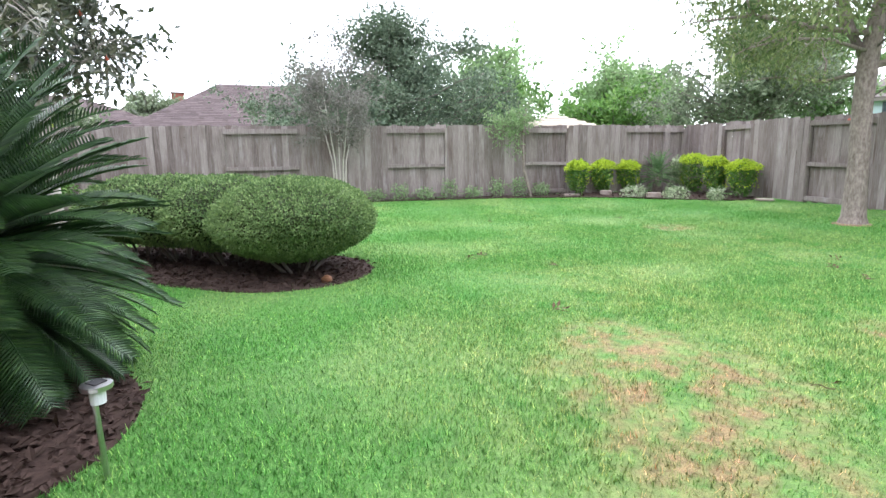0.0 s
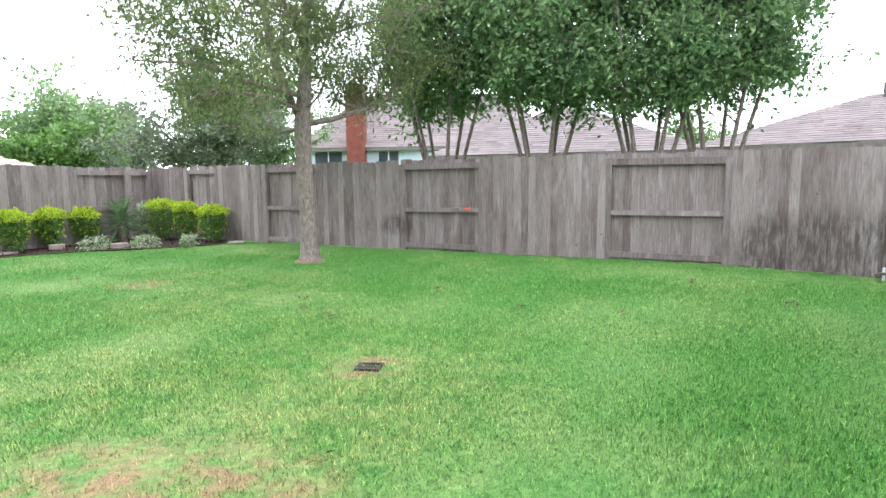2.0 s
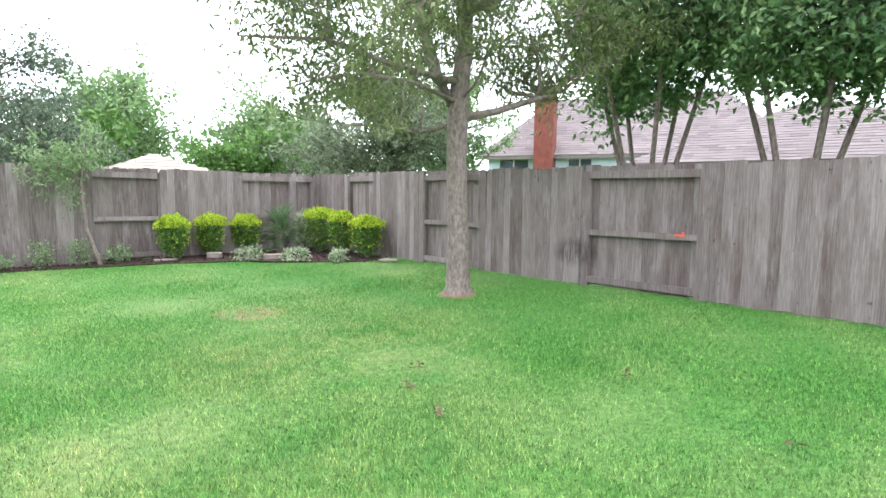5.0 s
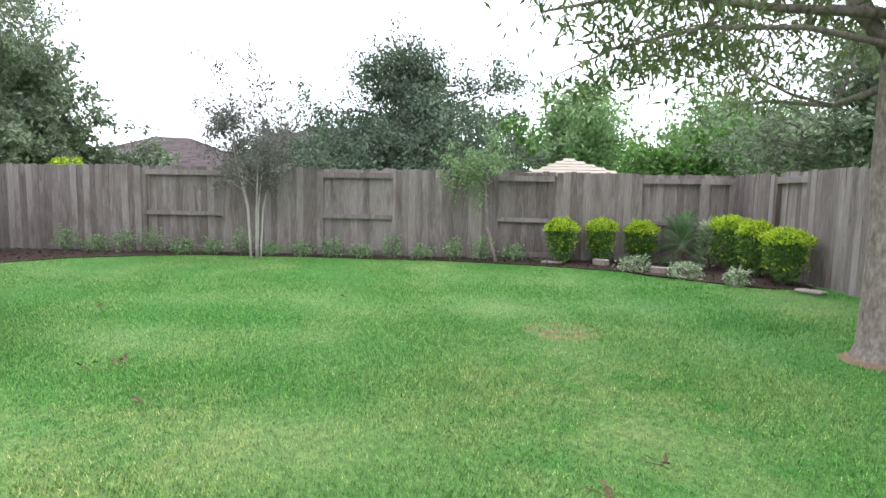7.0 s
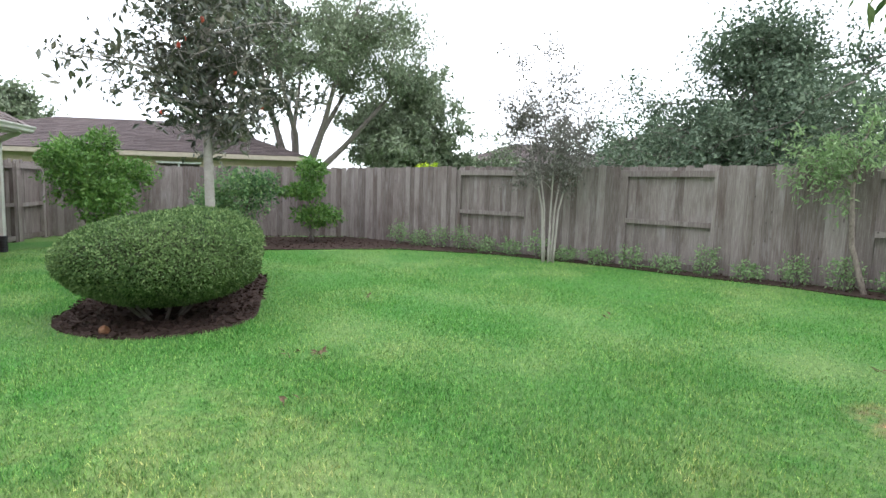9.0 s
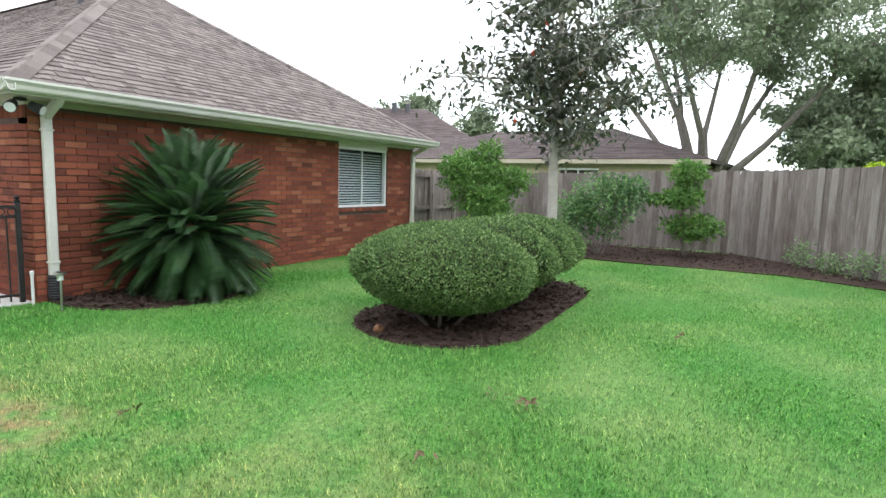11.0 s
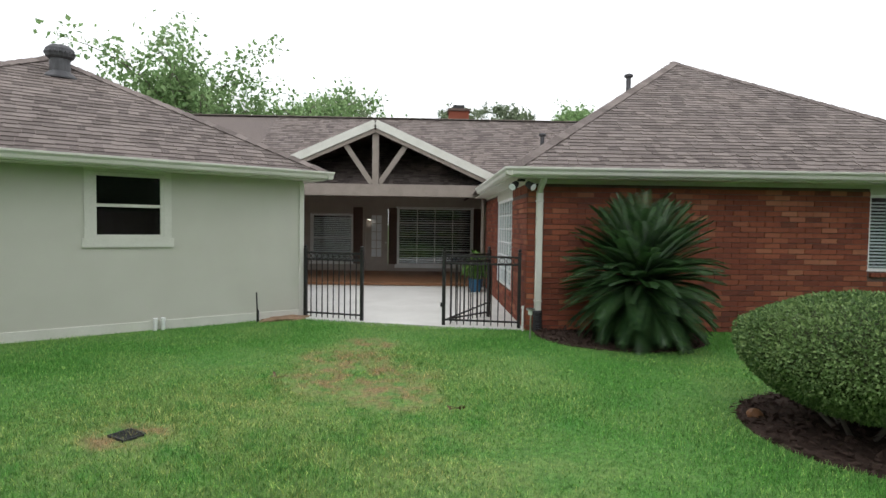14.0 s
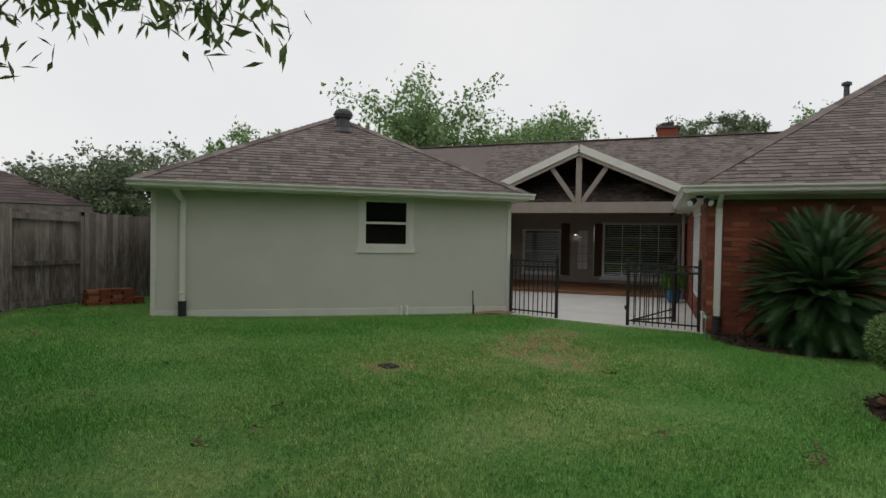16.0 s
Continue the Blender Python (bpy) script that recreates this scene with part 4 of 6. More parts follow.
# ---- porch between house and garage ----
def build_porch():
    p = thing("porch", pose(1.73, 11.3, 0), "open timber-gabled back porch with a brown floor", "porch")
    W2, top, kk, deep = 3.05, 4.2, 0.445, 3.9
    zl = top - W2 * kk
    for s in (-1, 1):
        roof_deck(p, [(0, -0.15, top), (s * W2, -0.15, zl), (s * W2, deep, zl), (0, deep, top)][::s], ROOF, 0.05)
        part("fascia", barm((0, -0.17, top - 0.10), (s * W2, -0.17, zl - 0.10), 0.035, 0.20), CREAM, p)
        part("rafter", barm((0, -0.12, top - 0.26), (s * W2, -0.12, zl - 0.26), 0.05, 0.10), BEAM, p)
        for k in range(9):
            x0 = k * 0.33
            part("ceiling_plank", barm((s * (x0 + 0.165), -0.1, top - 0.07 - (x0 + 0.165) * kk), (s * (x0 + 0.165), deep, top - 0.07 - (x0 + 0.165) * kk), 0.32, 0.02), DARKWOOD, p, m=None)
        part("strut", barm((s * 0.10, 0.0, 2.62), (s * 0.78, 0.0, top - 0.78 * kk - 0.24), 0.09, 0.13), BEAM, p)
    part("king_post", boxm(-0.08, -0.06, 2.58, 0.08, 0.06, top - 0.24), BEAM, p)
    part("beam", boxm(-2.9, -0.09, 2.30, 2.78, 0.09, 2.60), BEAM, p)
    part("column", boxm(2.70, -0.09, 0.0, 2.76, 0.09, 2.30), BEAM, p)
    part("column", boxm(-2.8, -0.09, 0.0, -2.66, 0.09, 2.30), BEAM, p)
    # back gable truss and wall
    yb = 3.8
    xl, xr = -4.6, 3.6
    ox = lambda x: x - 2.08
    holes = [(xr - ox(4.85), xr - ox(2.47), 0.30, 2.13), (xr - ox(2.16), xr - ox(1.43), 0.10, 2.08), (xr - ox(1.02), xr - ox(-0.28), 0.38, 1.90)]
    base = pose(xr, yb, 0, 0, 0, 180)
    wall_with_holes(p, base, xr - xl, 2.6, 0.15, holes, PORCHWALL, "back_wall")
    bm = bmesh.new()
    vs = [bm.verts.new(c) for c in ((-2.9, yb, 2.6), (2.9, yb, 2.6), (0, yb, 4.12), (-2.9, yb + 0.1, 2.6), (2.9, yb + 0.1, 2.6), (0, yb + 0.1, 4.12))]
    for f in ((0, 1, 2), (5, 4, 3), (0, 3, 4, 1), (1, 4, 5, 2), (2, 5, 3, 0)):
        bm.faces.new([vs[i] for i in f])
    part("gable_wall", bm, DARKWOOD, p)
    a, b, c, d = holes[0]
    window(p, base @ pose(a, 0, c), b - a, d - c, 4, 4, GLASS, WHITE, -45, "window", "wide white muntined window with half-closed blinds", False, 0.07, 0.075)
    a, b, c, d = holes[2]
    window(p, base @ pose(a, 0, c), b - a, d - c, 1, 2, GLASS, WHITE, -65, "window", "white sash window with closed blinds", False, 0.05, 0.06)
    a, b, c, d = holes[1]
    dr = part("door", boxm(a + 0.01, -0.06, c, b - 0.01, -0.02, d, 0.004), PORCHWALL, p, "taupe back door with a tall panelled light", m=base)
    for i in range(2):
        for q in range(5):
            x = a + 0.22 + i * 0.17
            part("pane", boxm(x, -0.022, 0.55 + q * 0.27, x + 0.15, -0.016, 0.80 + q * 0.27, 0), BLIND, dr)
    part("knob", turned([(0.015, 0), (0.015, 0.03), (0.03, 0.04), (0.03, 0.06), (0.012, 0.07)], 10), STEEL, dr, m=pose(a + 0.08, -0.02, 1.0, -90))
    for x0, x1 in ((1.04, 1.34), (2.18, 2.44), (4.90, 5.15)):
        s = part("shutter", boxm(ox(x0), yb - 0.045, 0.32, ox(x1), yb - 0.003, 2.13), DARKWOOD, p, "dark brown louvred shutter")
        for k in range(20):
            z = 0.40 + k * 0.083
            part("louvre", boxm(ox(x0) + 0.04, yb - 0.056, z, ox(x1) - 0.04, yb - 0.044, z + 0.055, 0.002), DARKWOOD, s)
    for k in range(26):
        y = 0.05 + k * 0.143
        part("deck_plank", boxm(xl, y, 0.03, xr, y + 0.138, 0.10, 0.004), DECK, p)
    part("side_wall", boxm(xl - 0.1, 0.2, 0, xl, yb, 2.6), PORCHWALL, p)
    part("side_wall", boxm(xr, 0.2, 0, xr + 0.1, yb, 2.6), PORCHWALL, p)
    return p


porch = build_porch()


def emitter(name, power, col=(1, 0.93, 0.82)):
    m, nt, b = nmat(name, 0.4)
    b.inputs["Emission Color"].default_value, b.inputs["Emission Strength"].default_value = (*col, 1), power
    return m


LAMP = emitter("lamp_lens", 14)
for x, y, z in ((3.1, 11.9, 3.50), (3.4, 12.6, 3.37), (1.2, 15.02, 1.75)):
    l = thing("recessed_lamp", pose(x, y, z, 0, 26 if z > 2 else 0, 0), "small lit recessed ceiling lamp in the porch" if z > 2 else "small lit wall lamp beside the back door", "lamp", "porch lamps")
    part("ring", turned([(0.05, -0.012), (0.07, -0.01), (0.07, 0.02), (0.05, 0.02)], 14), WHITE, l)
    part("lens", turned([(0.045, -0.02), (0.048, -0.008)], 14), LAMP, l)


# ---- iron fence panels and the open gate ----
def ring_mesh(r=0.042, t=0.007):
    bm = bmesh.new()
    pts = [(r * math.cos(a), 0, r * math.sin(a)) for a in np.linspace(0, 2 * math.pi, 15)]
    return done("ring", add_tube(bm, pts, t, 5, False), IRON)


RING = ring_mesh()
PICKET = done("picket", add_box(bmesh.new(), -0.008, -0.008, 0, 0.008, 0.008, 0.98, 0.002), IRON)


def iron_panel(name, a, b, label, posts=(True, True), brace=False, latch=False):
    a, b = Vector(a), Vector(b)
    d = b - a
    L = d.length
    ob = thing(name, Matrix.Translation((a.x, a.y, 0)) @ Matrix.Rotation(math.atan2(d.y, d.x), 4, "Z"), label, "gate" if "gate" in name else "fence")
    for x, on in ((0, posts[0]), (L, posts[1])):
        if on:
            q = part("post", boxm(x - 0.026, -0.026, 0, x + 0.026, 0.026, 1.16), IRON, ob)
            part("post_cap", turned([(0.034, 0), (0.034, 0.012), (0.014, 0.02), (0.03, 0.04), (0.03, 0.05), (0.008, 0.07)], 10), IRON, q, m=pose(x, 0, 1.16))
    for z in (0.10, 0.985, 1.10):
        part("rail", boxm(0.02, -0.013, z - 0.014, L - 0.02, 0.013, z + 0.014, 0.002), IRON, ob)
    n = max(3, round(L / 0.105))
    for k in range(1, n):
        part("picket", PICKET, None, ob, m=pose(L * k / n, 0, 0.03))
    for k in range(n):
        part("ring", RING, None, ob, m=pose(L * (k + 0.5) / n, 0, 1.0425))
    if brace:
        part("brace", barm((0.03, 0, 0.10), (L - 0.03, 0, 0.26), 0.02, 0.025), IRON, ob)
    if latch:
        part("latch", boxm(-0.05, -0.035, 0.30, -0.018, 0.035, 0.37), IRON, ob)
    return ob


iron_panel("iron_fence_panel", (1.03, 6.38), (2.0, 6.08), "black iron fence panel with a ring frieze by the garage")
iron_panel("iron_fence_panel", (3.32, 5.75), (4.47, 5.53), "black iron fence panel with a ring frieze against the brick corner", latch=True)
iron_panel("iron_gate", (3.37, 5.80), (4.12, 6.58), "black iron gate standing open on the patio", (False, True), True)



# ---- plants ----
def bend(a, b, sag, r, n=5):
    """A gently crooked line from a to b."""
    a, b = Vector(a), Vector(b)
    L = (b - a).length
    w = Vector((r.gauss(0, 1), r.gauss(0, 1), r.gauss(0, 0.5))) * L * 0.05
    return [a.lerp(b, k / n) + Vector((0, 0, sag * L * math.sin(math.pi * k / n))) + w * math.sin(2 * math.pi * k / n) for k in range(n + 1)]


def in_ellipsoids(crown, r, shell=0.55):
    """A random point in one of the crown's ellipsoids, more often near its skin."""
    total = sum(c[3] * c[4] * c[5] for c in crown)
    pick = r.uniform(0, total)
    for c in crown:
        pick -= c[3] * c[4] * c[5]
        if pick <= 0:
            break
    while True:
        v = Vector((r.uniform(-1, 1), r.uniform(-1, 1), r.uniform(-1, 1)))
        if shell * r.random() < v.length < 1:
            return Vector((c[0] + v.x * c[3], c[1] + v.y * c[4], c[2] + v.z * c[5]))


def build_tree(name, x, y, label, stems, crown, limbs, twigs, leaves, leaf_len, leaf_mat, bark, seed, clump=0.22, droop=0.3, aspect=0.42, category="tree", z=None, limb_r=0.045, sag=0.04, extra_limbs=()):
    """stems: lists of points and radii; crown: ellipsoids; limbs reach from the stems to points in the crown and carry twigs and leaves."""
    r = random.Random(seed)
    ob = thing(name, pose(x, y, gz(x, y) if z is None else z), label, category)
    spine = []
    for pts, rad in stems:
        n = len(pts)
        fine, fr = [], []
        for i in range(n - 1):
            for k in range(4):
                t = k / 4
                fine.append(Vector(pts[i]).lerp(Vector(pts[i + 1]), t))
                fr.append(rad[i] * (1 - t) + rad[i + 1] * t)
        fine.append(Vector(pts[-1]))
        fr.append(rad[-1])
        part("trunk", done("trunk", tubem(fine, fr, 10), bark, True), None, ob)
        spine += [(p, q) for p, q in zip(fine, fr)]
    anchors = []
    for pts, rad in extra_limbs:
        part("limb", done("limb", tubem(pts, rad, 7), bark, True), None, ob)
        spine += [(Vector(p), q) for p, q in zip(pts, rad)]
        anchors += [Vector(p) for p in pts[len(pts) // 2:]]
    low = min(c[2] - c[5] for c in crown)
    for k in range(limbs):
        tip = in_ellipsoids(crown, r)
        below = [(p, q) for p, q in spine if p.z < tip.z - 0.15 * (tip - p).length and p.z > low * 0.75] or spine[-3:]
        p, q = min(below, key=lambda s: (s[0] - tip).length * r.uniform(0.7, 1.4))
        L = (tip - p).length
        line = bend(p, tip, sag, r)
        rad = min(limb_r * (0.4 + 0.35 * L), q * 0.7)
        bm = tubem(line, [rad * (1 - 0.17 * i) for i in range(len(line))], 6)
        for _ in range(twigs):
            a = line[r.randrange(2, len(line))]
            b = a + Vector((r.gauss(0, 1), r.gauss(0, 1), r.gauss(0.1, 0.7))) * clump * 1.5
            tl = bend(a, b, 0.03, r, 3)
            add_tube(bm, tl, [rad * 0.28, rad * 0.22, rad * 0.15, rad * 0.1], 3)
            anchors += [b, tl[2], tl[1]]
        anchors += [line[-1], line[-2]]
        part("limb", done("limb", bm, bark, True), None, ob)
    A = np.array([tuple(a) for a in anchors])
    A = A[rng.integers(0, len(A), leaves)]
    p = A + np.clip(rng.normal(size=A.shape), -1.4, 1.4) * clump * rng.uniform(0.2, 0.85, (leaves, 1))
    part("crown", leaves_mesh("crown", p, leaf_len, leaf_mat, droop, None, aspect), None, ob)
    return ob


def far_tree(name, x, y, label, height, rx, low, leaf_mat, seed, leaves=9000, leaf=0.16, trunk=0.16, cone=False, lobes=7, bark=DARKBARK, twig=0.32):
    r = random.Random(seed)
    crown = []
    for k in range(lobes):
        a, f = r.uniform(0, 2 * math.pi), r.uniform(0.2, 0.75)
        t = (k + 0.5) / lobes
        zz = low + (height - low) * (0.15 + 0.7 * t)
        wide = rx * ((1.12 - 0.55 * t) if cone else (0.6 + 0.5 * math.sin(math.pi * (0.2 + 0.7 * t))))
        crown.append((math.cos(a) * wide * f, math.sin(a) * wide * f, zz, wide * r.uniform(0.6, 0.85), wide * r.uniform(0.6, 0.85), (height - low) * r.uniform(0.18, 0.27)))
    stem = [((0, 0, -0.1), (r.uniform(-0.2, 0.2), 0, low + (height - low) * 0.3), (0, 0, low + (height - low) * 0.75)), (trunk, trunk * 0.75, trunk * 0.25)]
    return build_tree(name, x, y, label, [stem], crown, 92, 7, int(leaves * 2.2), leaf * 1.1, leaf_mat, bark, seed, clump=twig, droop=0.15, z=0, limb_r=0.03, aspect=0.6)


def frond_mesh(length, curl, seed, n=46, leaf=0.12, material=L_SAGO):
    """One cycad frond: a bowed stalk along x with two rows of stiff leaflets."""
    r = random.Random(seed)
    pts = []
    a, p = 0.0, Vector((0, 0, 0))
    for k in range(13):
        pts.append(p.copy())
        a -= curl / 12 * (0.4 + 1.2 * k / 12)
        p = p + Vector((math.cos(a), 0, math.sin(a))) * length / 12
    bm = tubem(pts, [0.009 - 0.0006 * k for k in range(13)], 4)
    P, D, N = [], [], []
    for k in range(n):
        t = 0.12 + 0.88 * k / n
        i = min(int(t * 12), 11)
        q = pts[i].lerp(pts[i + 1], t * 12 - i)
        d = (pts[i + 1] - pts[i]).normalized()
        up = Vector((-d.z, 0, d.x))
        ln = leaf * (0.45 + 1.1 * math.sin(math.pi * (0.12 + 0.80 * t))) * r.uniform(0.9, 1.1)
        for s in (-1, 1):
            v = (d * 0.62 + Vector((0, s, 0)) * 0.8 + up * 0.28).normalized()
            side = v.cross(up).normalized()
            w = 0.0046
            vs = [bm.verts.new(c) for c in (q - side * w, q + side * w, q + v * ln * 0.6 + side * w * 0.9 - up * 0.004, q + v * ln - up * 0.02, q + v * ln * 0.6 - side * w * 0.9 - up * 0.004)]
            bm.faces.new(vs)
    return done("frond", bm, material)


FRONDS = [frond_mesh(1.0, c, i) for i, c in enumerate((0.28, 0.5, 0.75, 0.4))]
YOUNG_FRONDS = [frond_mesh(1.0, c, i, 30, 0.15, L_CRAPE) for i, c in enumerate((0.5, 0.7, 0.9, 0.6))]


def build_sago(x, y, size, fronds, label, seed, core=0.62, kinds=FRONDS, low=142):
    r = random.Random(seed)
    ob = thing("cycad_palm", pose(x, y, gz(x, y)), label, "palm")
    prof = [(0.16 * size, -0.05)]
    for k in range(9):
        prof += [(0.20 * size, core * size * k / 9 + 0.02), (0.16 * size, core * size * (k + 0.7) / 9)]
    part("trunk", turned(prof + [(0.05 * size, core * size + 0.12 * size)], 14), BARK, ob, "shaggy brown cycad trunk")
    for k in range(fronds):
        t = (k + 0.5) / fronds
        el = 86 - low * t ** 0.9 + r.uniform(-6, 6)
        s = size * (0.84 + 0.18 * r.random()) * (1.0 if t < 0.8 else 0.92)
        zc = core * size + 0.34 * size * (1 - t)
        part("frond", kinds[r.randrange(4)], None, ob, m=pose(0, 0, zc, 0, 0, 137.5 * k + r.uniform(-8, 8)) @ pose(0, 0, 0, r.uniform(-12, 12), -el, 0) @ pose(0.08 * size, 0, 0) @ Matrix.Diagonal((s, s, s, 1)))
    bm = bmesh.new()
    for k in range(22):
        a = 2.4 * k
        add_tube(bm, [(0, 0, core * size), (0.07 * math.cos(a) * size, 0.07 * math.sin(a) * size, (core + 0.14 + 0.06 * (k % 3)) * size)], [0.012 * size, 0.004 * size], 4)
    part("crown_core", bm, STONE, ob, "tan woolly core of the cycad")
    return ob


def clipped_shrub(x, y, rx, ry, z0, z1, label, leaves, seed, leaf=0.034):
    """A sheared mound of small leaves over short stems."""
    ob = thing("clipped_shrub", pose(x, y, 0.02), label, "shrub", "row of clipped shrubs")
    r = random.Random(seed)
    cz, rz = (z0 + z1) / 2, (z1 - z0) / 2
    bm = bmesh.new()
    bmesh.ops.create_icosphere(bm, subdivisions=4, radius=1)

    def lump(v):
        n = noise.noise(Vector(v) * 1.7 + Vector((seed, 0, 0))) * 0.06 + noise.noise(Vector(v) * 5 + Vector((0, seed, 0))) * 0.025
        e = 1.98
        k = (abs(v[0]) ** e + abs(v[1]) ** e + abs(v[2]) ** e) ** (-1 / e) * (1 - 0.10 * max(0.0, -v[2]))
        return k * (1 + n)

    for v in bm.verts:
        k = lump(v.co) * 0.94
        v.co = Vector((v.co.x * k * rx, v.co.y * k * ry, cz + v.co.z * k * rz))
    # Dark filling under the leaf layer, coloured as the shade deep in the shrub.
    part("inner_mass", done("inner_mass", bm, L_SHADED_CORE, True), None, ob)
    for k in range(7):
        a = 2 * math.pi * k / 7
        part("stem", tubem([(0.12 * math.cos(a), 0.12 * math.sin(a), -0.05), (0.45 * rx * math.cos(a), 0.45 * ry * math.sin(a), z0 + 0.12)], [0.022, 0.014], 6), DARKBARK, ob)
    d = unit(rng.normal(size=(leaves, 3)))
    k = np.array([lump(v) for v in d]) * rng.uniform(0.93, 1.035, leaves)
    p = d * k[:, None] * np.array([rx, ry, rz]) + np.array([0, 0, cz])
    nr = unit(d / np.array([rx, ry, rz]))
    along = nr * 0.7 + rng.normal(size=(leaves, 3)) * 0.6
    ln = leaf * rng.uniform(0.6, 1.35, leaves)
    v, f = leaf_arrays(p, along, nr + rng.normal(size=(leaves, 3)) * 0.5, ln, ln * 0.6)
    part("foliage", mesh_np("foliage", v, f, L_SHRUB), None, ob)
    return ob


def bushy(name, x, y, label, lobes, leaves, leaf_len, mat, seed, stems=4, bark=DARKBARK, category="bush", aspect=0.5, group="", droop=0.1, fill=0.5):
    """A loose bush: stems and leaves gathered in lobes."""
    r = random.Random(seed)
    ob = thing(name, pose(x, y, gz(x, y)), label, category, group)
    for k in range(stems):
        c = lobes[k % len(lobes)]
        tip = (c[0] + r.uniform(-0.4, 0.4) * c[3], c[1] + r.uniform(-0.4, 0.4) * c[4], c[2] + r.uniform(-0.2, 0.5) * c[5])
        part("stem", tubem(bend((r.uniform(-0.06, 0.06), r.uniform(-0.06, 0.06), -0.03), tip, 0.02, r), [0.018, 0.016, 0.013, 0.010, 0.007, 0.004], 5), bark, ob)
    vol = np.array([c[3] * c[4] * c[5] for c in lobes]) ** 0.7
    pick = rng.choice(len(lobes), leaves, p=vol / vol.sum())
    C = np.array(lobes)[pick]
    d = unit(rng.normal(size=(leaves, 3)))
    lump = 1 + 0.22 * np.sin(d[:, 0] * 5 + seed) * np.sin(d[:, 1] * 6 + 2 * seed) + 0.12 * np.sin(d[:, 2] * 9 + seed)
    p = C[:, :3] + d * C[:, 3:6] * (lump * rng.uniform(fill, 1.0, leaves) ** 0.6)[:, None]
    p[:, 2] = np.maximum(p[:, 2], 0.03)
    part("foliage", leaves_mesh("foliage", p, leaf_len, mat, droop, d * 0.6, aspect), None, ob)
    return ob


# the row of clipped shrubs and the big cycad
clipped_shrub(6.42, 1.16, 0.86, 0.97, 0.12, 1.05, "large clipped rounded green shrub in dark mulch", 54000, 3, 0.028)
clipped_shrub(7.46, 1.12, 0.66, 0.86, 0.14, 1.07, "clipped rounded green shrub among a row in mulch", 20000, 5)
clipped_shrub(8.22, 1.16, 0.60, 0.84, 0.16, 1.06, "clipped rounded green shrub among a row in mulch", 16000, 8)
clipped_shrub(8.92, 1.2, 0.62, 0.82, 0.16, 1.05, "clipped rounded green shrub at the end of the row", 16000, 11)
build_sago(5.98, 4.58, 1.06, 290, "large dark green cycad palm against the brick wall", 4, 0.60)

# the yard tree
yard_tree = build_tree("shade_tree", 0.02, -4.93, "young shade tree with grey bark and drooping compound leaves",
           [([(0, 0, -0.05), (0.0, 0, 0.12), (0.01, 0.0, 0.9), (0.04, -0.02, 1.7), (0.03, -0.03, 2.4), (-0.06, -0.05, 3.3), (-0.10, 0.0, 4.4), (-0.05, 0, 5.8)], [0.23, 0.165, 0.135, 0.13, 0.135, 0.095, 0.07, 0.03])],
           [(0, 0, 4.6, 2.5, 2.5, 1.7), (1.5, 0.8, 3.3, 1.8, 1.8, 0.9), (1.1, 0.7, 2.5, 0.35, 0.5, 0.25), (-1.6, -0.2, 3.4, 1.7, 1.8, 0.9), (0.6, 1.6, 3.3, 1.7, 1.5, 0.8), (0.3, -1.6, 3.6, 1.6, 1.4, 0.9), (0, 0, 5.9, 1.6, 1.6, 0.9)],
           76, 12, 34000, 0.105, L_PECAN, BARK, 21, 0.24, 0.75, 0.26, limb_r=0.035,
           extra_limbs=[([(0.03, -0.03, 2.35), (0.32, 0.02, 2.85), (0.5, 0.1, 3.4), (0.65, 0.1, 4.4), (0.6, 0.2, 5.2)], [0.10, 0.085, 0.07, 0.045, 0.02]),
                        ([(0.0, 0, 2.30), (-0.5, -0.1, 2.42), (-1.1, -0.2, 2.62), (-1.7, -0.25, 3.0), (-2.2, -0.4, 3.2)], [0.06, 0.048, 0.04, 0.028, 0.012]),
                        ([(0.02, 0, 2.75), (0.8, 0.6, 2.80), (1.6, 1.1, 2.95), (2.4, 1.5, 2.85)], [0.045, 0.035, 0.025, 0.01]),
                        ([(0.02, 0, 2.25), (0.5, -0.4, 2.15), (1.1, -0.8, 2.3), (1.6, -1.1, 2.3)], [0.035, 0.026, 0.018, 0.008]),
                        ([(0.02, 0, 2.5), (0.6, 0.5, 2.64), (1.2, 1.05, 2.62), (1.7, 1.5, 2.45), (2.05, 1.85, 2.22)], [0.030, 0.024, 0.017, 0.011, 0.004])])
for cx, cy, cz, n in ((1.0, 0.9, 2.5, 90), (1.35, 1.25, 2.5, 110), (1.65, 1.5, 2.36, 130), (1.88, 1.68, 2.22, 130), (2.04, 1.82, 2.12, 80), (1.5, 1.8, 2.3, 110), (1.22, 1.62, 2.26, 105), (1.0, 0.35, 2.15, 85), (1.75, 1.2, 2.4, 90), (0.95, 1.5, 2.05, 95)):
    cx, cy = cx * 0.95, cy * 0.95
    pt = np.array([cx, cy, cz]) + np.clip(rng.normal(size=(n, 3)), -1.8, 1.8) * np.array([0.14, 0.14, 0.07])
    tagged(part("leaf_spray", leaves_mesh("leaf_spray", pt, 0.085, L_PECAN, 0.95, None, 0.26), None, yard_tree), kind="stuff")
    part("twig", tubem(bend((cx * 0.72, cy * 0.72 + 0.05, 2.62), (cx, cy, cz - 0.04), 0.04, random.Random(n + int(cx * 100))), [0.007, 0.006, 0.005, 0.004, 0.003, 0.002], 5), BARK, yard_tree)
yard_tree.matrix_basis = yard_tree.matrix_basis @ Matrix.Scale(1.08, 4)
bm = turned([(0.31, 0.0), (0.27, 0.022), (0.2, 0.03), (0.05, 0.03)], 20)
